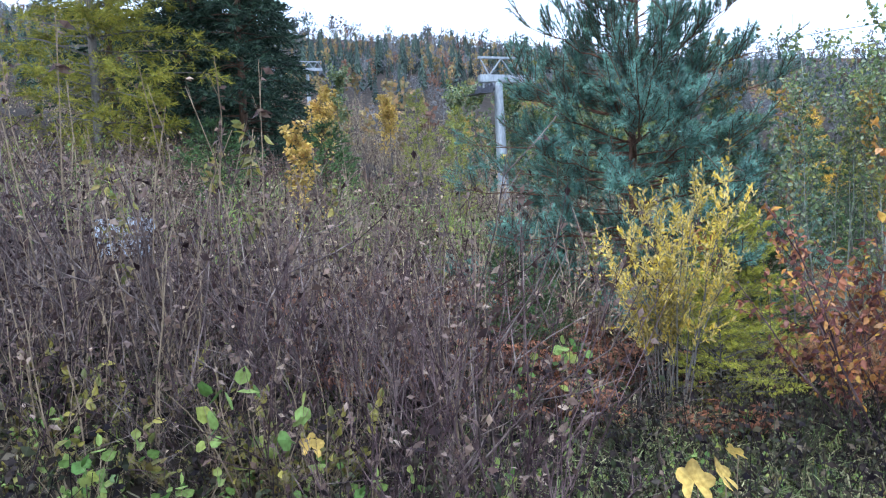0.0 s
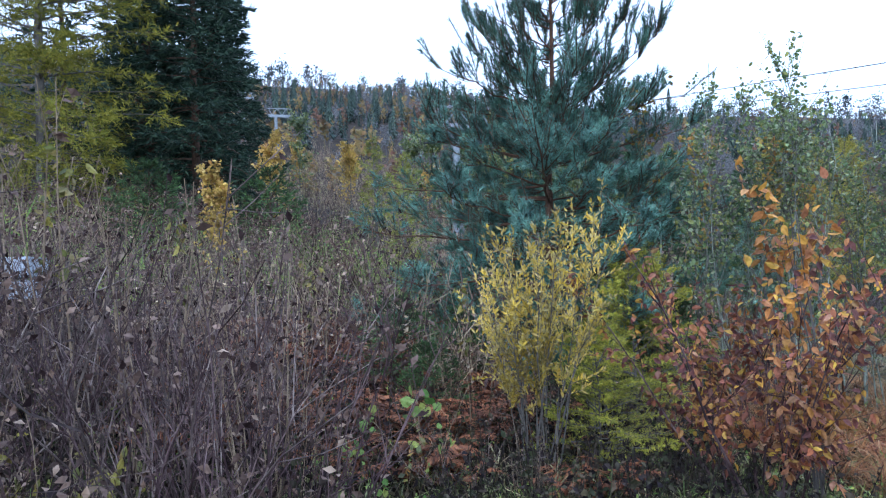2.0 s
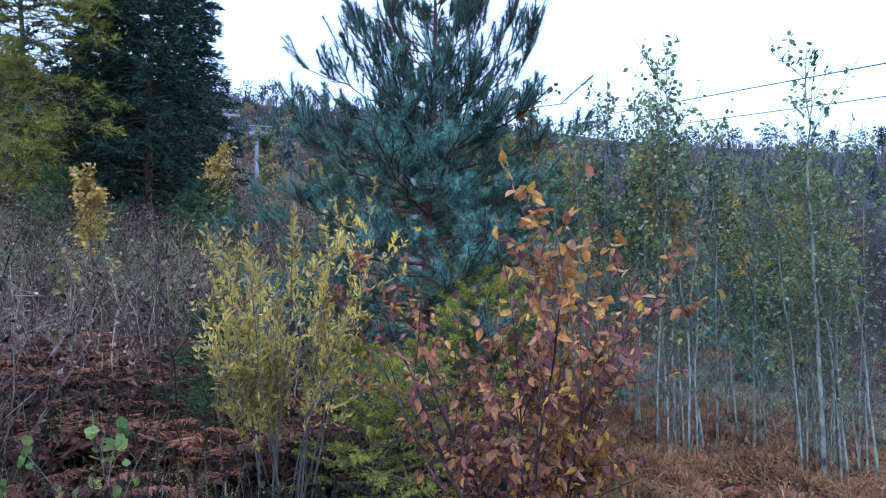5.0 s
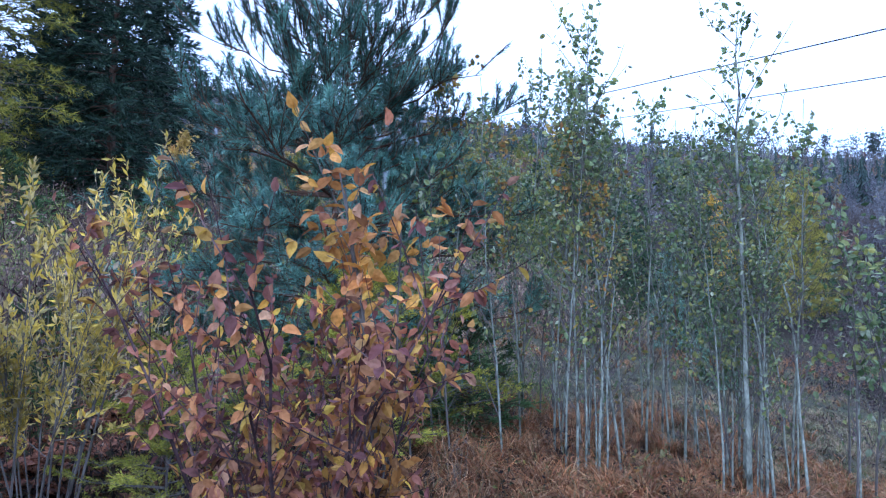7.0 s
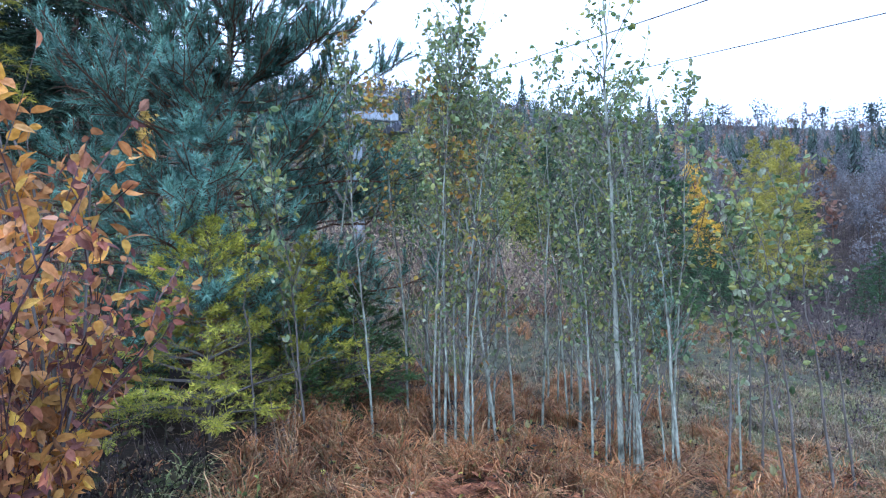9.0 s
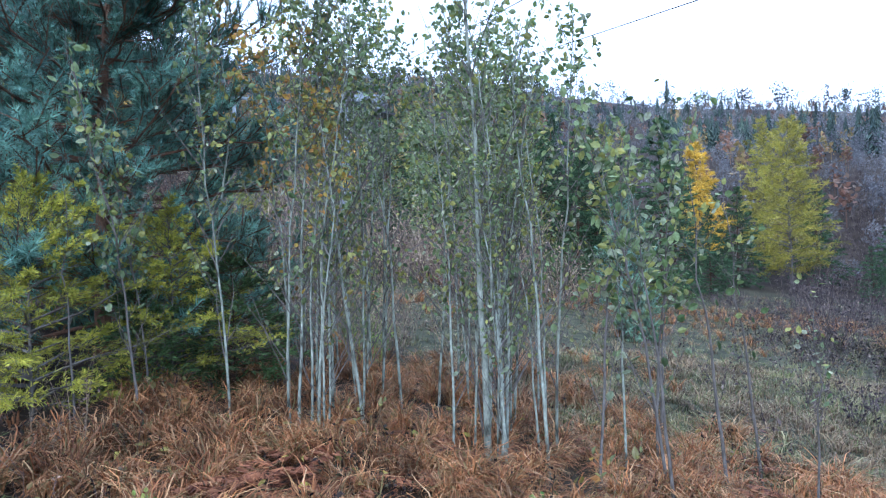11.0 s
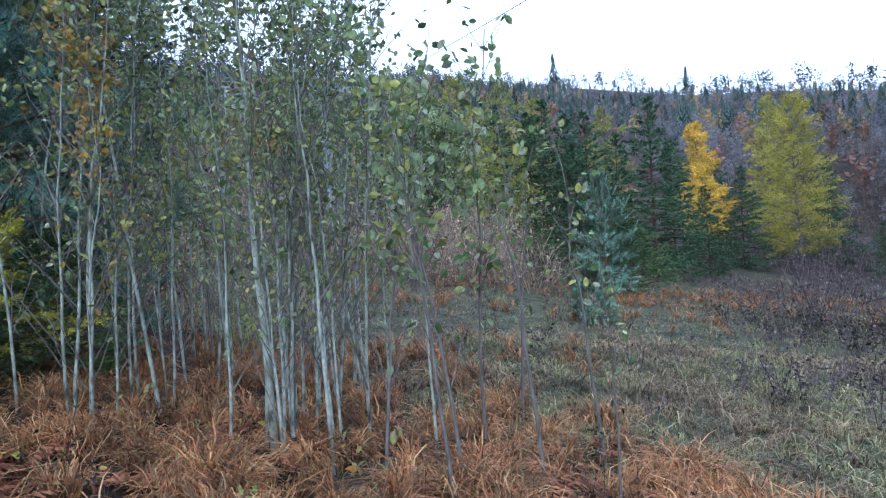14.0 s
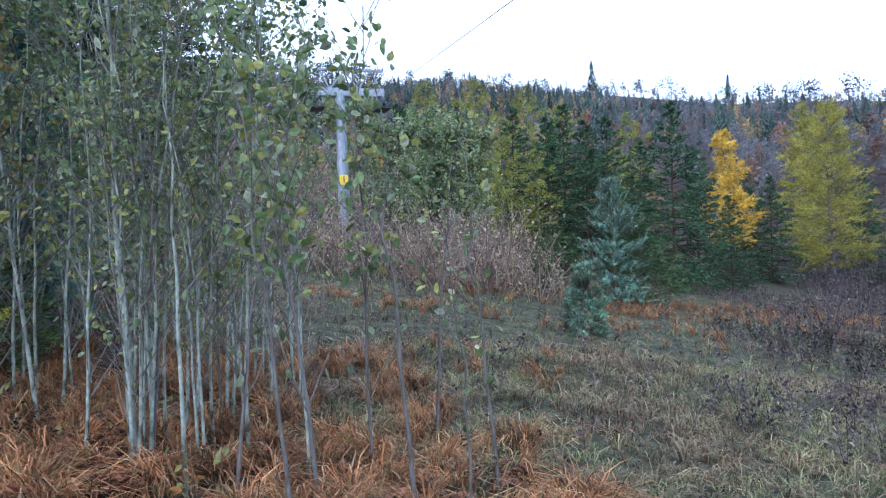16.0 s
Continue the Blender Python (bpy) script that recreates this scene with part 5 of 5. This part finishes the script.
u = hrng.random(n)
azd = np.degrees(az)
far = ramp01(rr, 120, 300)
w_spr = np.clip(0.36 + 0.32 * patch - 0.16 * far - 0.16 * (azd > 12), 0.04, 0.8)
w_bare = np.clip(0.18 + 0.35 * far + 0.08 * (azd > 12), 0, 0.9)
w_gold = np.clip(0.30 - 0.36 * (azd > 10) - 0.16 * far, 0.03, 1)
tot = w_spr + w_bare + w_gold + 0.05
kind = np.where(u < w_spr / tot, 0, np.where(u < (w_spr + w_bare) / tot, 1, np.where(u < (w_spr + w_bare + w_gold) / tot, 2, 3)))
size = np.where(kind == 0, hrng.uniform(3.5, 10, n), hrng.uniform(2.5, 7, n)) * (0.85 + 0.1 * far) * np.where(azd > 12, 0.75, 1.0) * np.where((kind == 0) & (rr > 290), 0.6, 1.0)
azw = np.degrees(np.arctan2(hx - 1.5, hy))
near_gap = ((kind == 0) & (rr < 92)) | ((rr < 95) & (hrng.random(n) < 0.35)) | ((np.abs(azw + 12.6) < 1.6) & (rr < 84))
for k, (name, make, mat, label) in enumerate([("far_spruce_wood", far_conifer, L_HAZESPRUCE, "dark spruces covering a far hillside"), ("far_bare_wood", far_bare, L_HAZEBARE, "leafless grey-purple woods tinted with haze on a far hillside"),
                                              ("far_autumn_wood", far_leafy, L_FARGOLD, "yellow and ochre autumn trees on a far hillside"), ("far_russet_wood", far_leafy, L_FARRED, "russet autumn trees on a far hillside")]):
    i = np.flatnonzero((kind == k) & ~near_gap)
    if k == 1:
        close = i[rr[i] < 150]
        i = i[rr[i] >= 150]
        stuff("bare_wood", sow([far_bare(hrng, 34, 6, 0.045) for _ in range(6)], hx[close], hy[close], size[close], hrng), mat, "leafless grey trees tinted with haze at the foot of a hillside", "woods")
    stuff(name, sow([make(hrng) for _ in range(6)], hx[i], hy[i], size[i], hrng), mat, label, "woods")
# ragged trees along the ridge
n = 330
azd = hrng.uniform(-60, 60, n)
cr0 = 350 + 25 * np.sin(azd * 0.11) + 9 * np.sin(azd * 0.45)
rr = cr0 + hrng.uniform(-14, 6, n)
rx, ry = 4 + rr * np.sin(np.radians(azd)), 2 + rr * np.cos(np.radians(azd))
keep = np.sin(azd * 0.9) + 0.7 * np.sin(azd * 2.3 + 1) + hrng.normal(size=n) * 0.8 > -0.6
i = np.flatnonzero(keep)
stuff("ridge_pines", sow([far_pine(hrng) for _ in range(8)], rx[i], ry[i], 4.5 + 9 * hrng.random(len(i)) ** 1.5, hrng), L_HAZESPRUCE, "ragged pines along a far ridge", "woods")
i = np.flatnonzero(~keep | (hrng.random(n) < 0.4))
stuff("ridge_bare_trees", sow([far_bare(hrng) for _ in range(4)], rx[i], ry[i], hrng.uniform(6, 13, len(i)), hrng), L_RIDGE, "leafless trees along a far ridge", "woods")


# two tall spruces that stand out on the ridge
ox, oy = np.array([64.5, 126.0]), np.array([347.0, 331.0])
stuff("ridge_spruces", sow([far_conifer(hrng, 11, 9)], ox, oy, np.array([19.0, 15.0]), hrng), L_HAZESPRUCE, "two tall spruces above a far ridge line", "woods")


# ---- the ski lift ----
def strut(a, b, r, seg=8):
    a, b = Vector(a), Vector(b)
    return cyl_bm(r, r, (b - a).length, seg, Matrix.Translation((a + b) / 2) @ (b - a).to_track_quat("Z", "Y").to_matrix().to_4x4())


def text_mesh(body, size):
    cu = bpy.data.curves.new("number", "FONT")
    cu.body, cu.size, cu.extrude, cu.align_x, cu.align_y = body, size, 0.004, "CENTER", "CENTER"
    tmp = bpy.data.objects.new("number", cu)
    me = bpy.data.meshes.new_from_object(tmp)
    bpy.data.objects.remove(tmp)
    return me


def lift_pylon(x, y, z, top, turn, label, sign=""):
    """A T-shaped lift tower: tapered steel mast, cross-beam with truss, a sheave train under each arm."""
    tower = new("lift_pylon")
    tower.matrix_basis = Matrix.Translation((x, y, z)) @ Matrix.Rotation(turn, 4, "Z")
    tagged(tower, label, "ski lift", "lift pylons")
    h = top - z
    bm_part("mast", cyl_bm(0.27, 0.19, h, 16, Matrix.Translation((0, 0, h / 2))), M_STEEL, tower)
    bm_part("foundation", cyl_bm(0.42, 0.38, 0.5, 16, Matrix.Translation((0, 0, 0.1))), M_STEEL, tower, "grey concrete footing")
    bm_part("cross_beam", box_bm(2.7, 0.30, 0.34, Matrix.Translation((0.45, 0, h + 0.05))), M_STEEL, tower, bevel=0.03)
    bm_part("top_rail", box_bm(2.7, 0.10, 0.10, Matrix.Translation((0.45, 0, h + 0.98))), M_STEEL, tower, bevel=0.01)
    xs = [-0.8, -0.4, 0.2, 0.75, 1.25, 1.7]
    for i in range(5):
        lo, hi = (h + 0.2, h + 0.95) if i % 2 else (h + 0.95, h + 0.2)
        bm_part("brace", strut((xs[i], 0, lo), (xs[i + 1], 0, hi), 0.035), M_STEEL, tower)
    for sx in (-0.7, 1.5):
        bm_part("hanger", box_bm(0.08, 0.10, 0.5, Matrix.Translation((sx, 0, h - 0.3))), M_STEEL, tower, bevel=0.01)
        train = bm_part("sheave_train", box_bm(0.16, 1.9, 0.26, Matrix.Translation((sx, 0, h - 0.5)) @ Matrix.Rotation(0.12, 4, "X")), M_DARKSTEEL, tower, "dark sheave train", bevel=0.02)
        for q in range(5):
            bm_part("sheave", cyl_bm(0.19, 0.19, 0.09, 14, Matrix.Translation((sx + 0.1, -0.8 + 0.4 * q, h - 0.42 - 0.06 + 0.048 * q)) @ Matrix.Rotation(math.pi / 2, 4, "Y")), M_DARKSTEEL, train)
        bm_part("walkway", box_bm(0.42, 1.7, 0.05, Matrix.Translation((sx - 0.28 * (1 if sx < 0 else -1), 0, h - 0.62)) @ Matrix.Rotation(0.12, 4, "X")), M_DARKSTEEL, tower, "dark grating walkway", bevel=0.01)
    for q in range(14):
        bm_part("rung", strut((0.22, -0.16, h - 0.9 - 0.3 * q), (0.22, 0.16, h - 0.9 - 0.3 * q), 0.012, 6), M_STEEL, tower)
    if sign:
        plate = bm_part("sign_plate", box_bm(0.34, 0.02, 0.40, Matrix.Translation((0, -0.27, 4.55 - z)) @ Matrix()), M_SIGN, tower, "yellow number plate", bevel=0.006)
        me = text_mesh(sign, 0.40)
        me.materials.append(M_BLACK)
        num = new("number", me)
        num.parent = plate
        num.matrix_basis = Matrix.Translation((0, -0.286, 4.55 - z)) @ Matrix.Rotation(math.pi / 2, 4, "X")
    return tower


TURN = 0.32
PB, PC = (-16.4, 80.0, 21.0), (-28.6, 112.0, 32.0)
lift_pylon(2.31, 29.85, float(land(2.31, 29.85)) - 0.05, 8.08, TURN, "grey steel ski lift pylon with yellow number plate", "1")
lift_pylon(PB[0], PB[1], float(land(PB[0], PB[1])) - 0.3, PB[2], TURN, "grey steel ski lift pylon high on the slope")
lift_pylon(PC[0], PC[1], float(land(PC[0], PC[1])) - 0.3, PC[2], TURN, "grey steel ski lift pylon half hidden by woods")


def rope(name, a, b, sag, r=0.008):
    f = np.linspace(0, 1, 60)
    p = np.array(a) + (np.array(b) - np.array(a)) * f[:, None]
    p[:, 2] -= sag * 4 * f * (1 - f)
    ob = new(name, mesh_of(name, *tubes(p[None], np.full((1, 60), r), 6), M_ROPE, True))
    return tagged(ob, "thin dark steel haul rope hanging between lift pylons", "cable", "haul ropes")


for sx in (-0.7, 1.5):
    ax, ay = 2.31 + sx * math.cos(TURN), 29.85 + sx * math.sin(TURN)
    bx, by = PB[0] + sx * math.cos(TURN), PB[1] + sx * math.sin(TURN)
    cx, cy = PC[0] + sx * math.cos(TURN), PC[1] + sx * math.sin(TURN)
    rope("haul_rope", (ax, ay, 7.95), (ax + 0.30 * 34, ay - 34, 7.95 - 0.175 * 34 + 0.3), 0.12)
    rope("haul_rope", (ax, ay, 7.95), (bx, by, PB[2] - 0.1), 1.2)
    rope("haul_rope", (bx, by, PB[2] - 0.1), (cx, cy, PC[2] - 0.1), 0.8)


# ---- pale blue metal cabinet in the brush ----
cx, cy = -4.6, 9.0
cz = float(land(cx, cy))
cab = new("metal_cabinet")
cab.matrix_basis = Matrix.Translation((cx, cy, cz)) @ Matrix.Rotation(-0.25, 4, "Z")
tagged(cab, "pale blue weathered metal cabinet on wooden legs in brush", "cabinet")
b0 = 1.62 - cz
for lx in (-0.3, 0.3):
    for ly in (-0.12, 0.12):
        bm_part("leg", box_bm(0.07, 0.07, b0 + 0.06, Matrix.Translation((lx, ly, b0 / 2 - 0.03))), M_WOODLEG, cab, bevel=0.006)
bm_part("body", box_bm(0.66, 0.32, 0.24, Matrix.Translation((0, 0, b0 + 0.12))), M_CABINET, cab, bevel=0.012)
bm_part("lid", box_bm(0.74, 0.40, 0.26, Matrix.Translation((0, 0, b0 + 0.40)) @ Matrix.Rotation(-0.08, 4, "X")), M_CABINET, cab, bevel=0.02)
bm_part("door_panel", box_bm(0.30, 0.02, 0.17, Matrix.Translation((-0.17, -0.167, b0 + 0.12))), M_CABINET, cab, "whitish front panel", bevel=0.005)
bm_part("door_panel", box_bm(0.24, 0.02, 0.17, Matrix.Translation((0.16, -0.167, b0 + 0.12))), M_CABINET, cab, "whitish front panel", bevel=0.005)
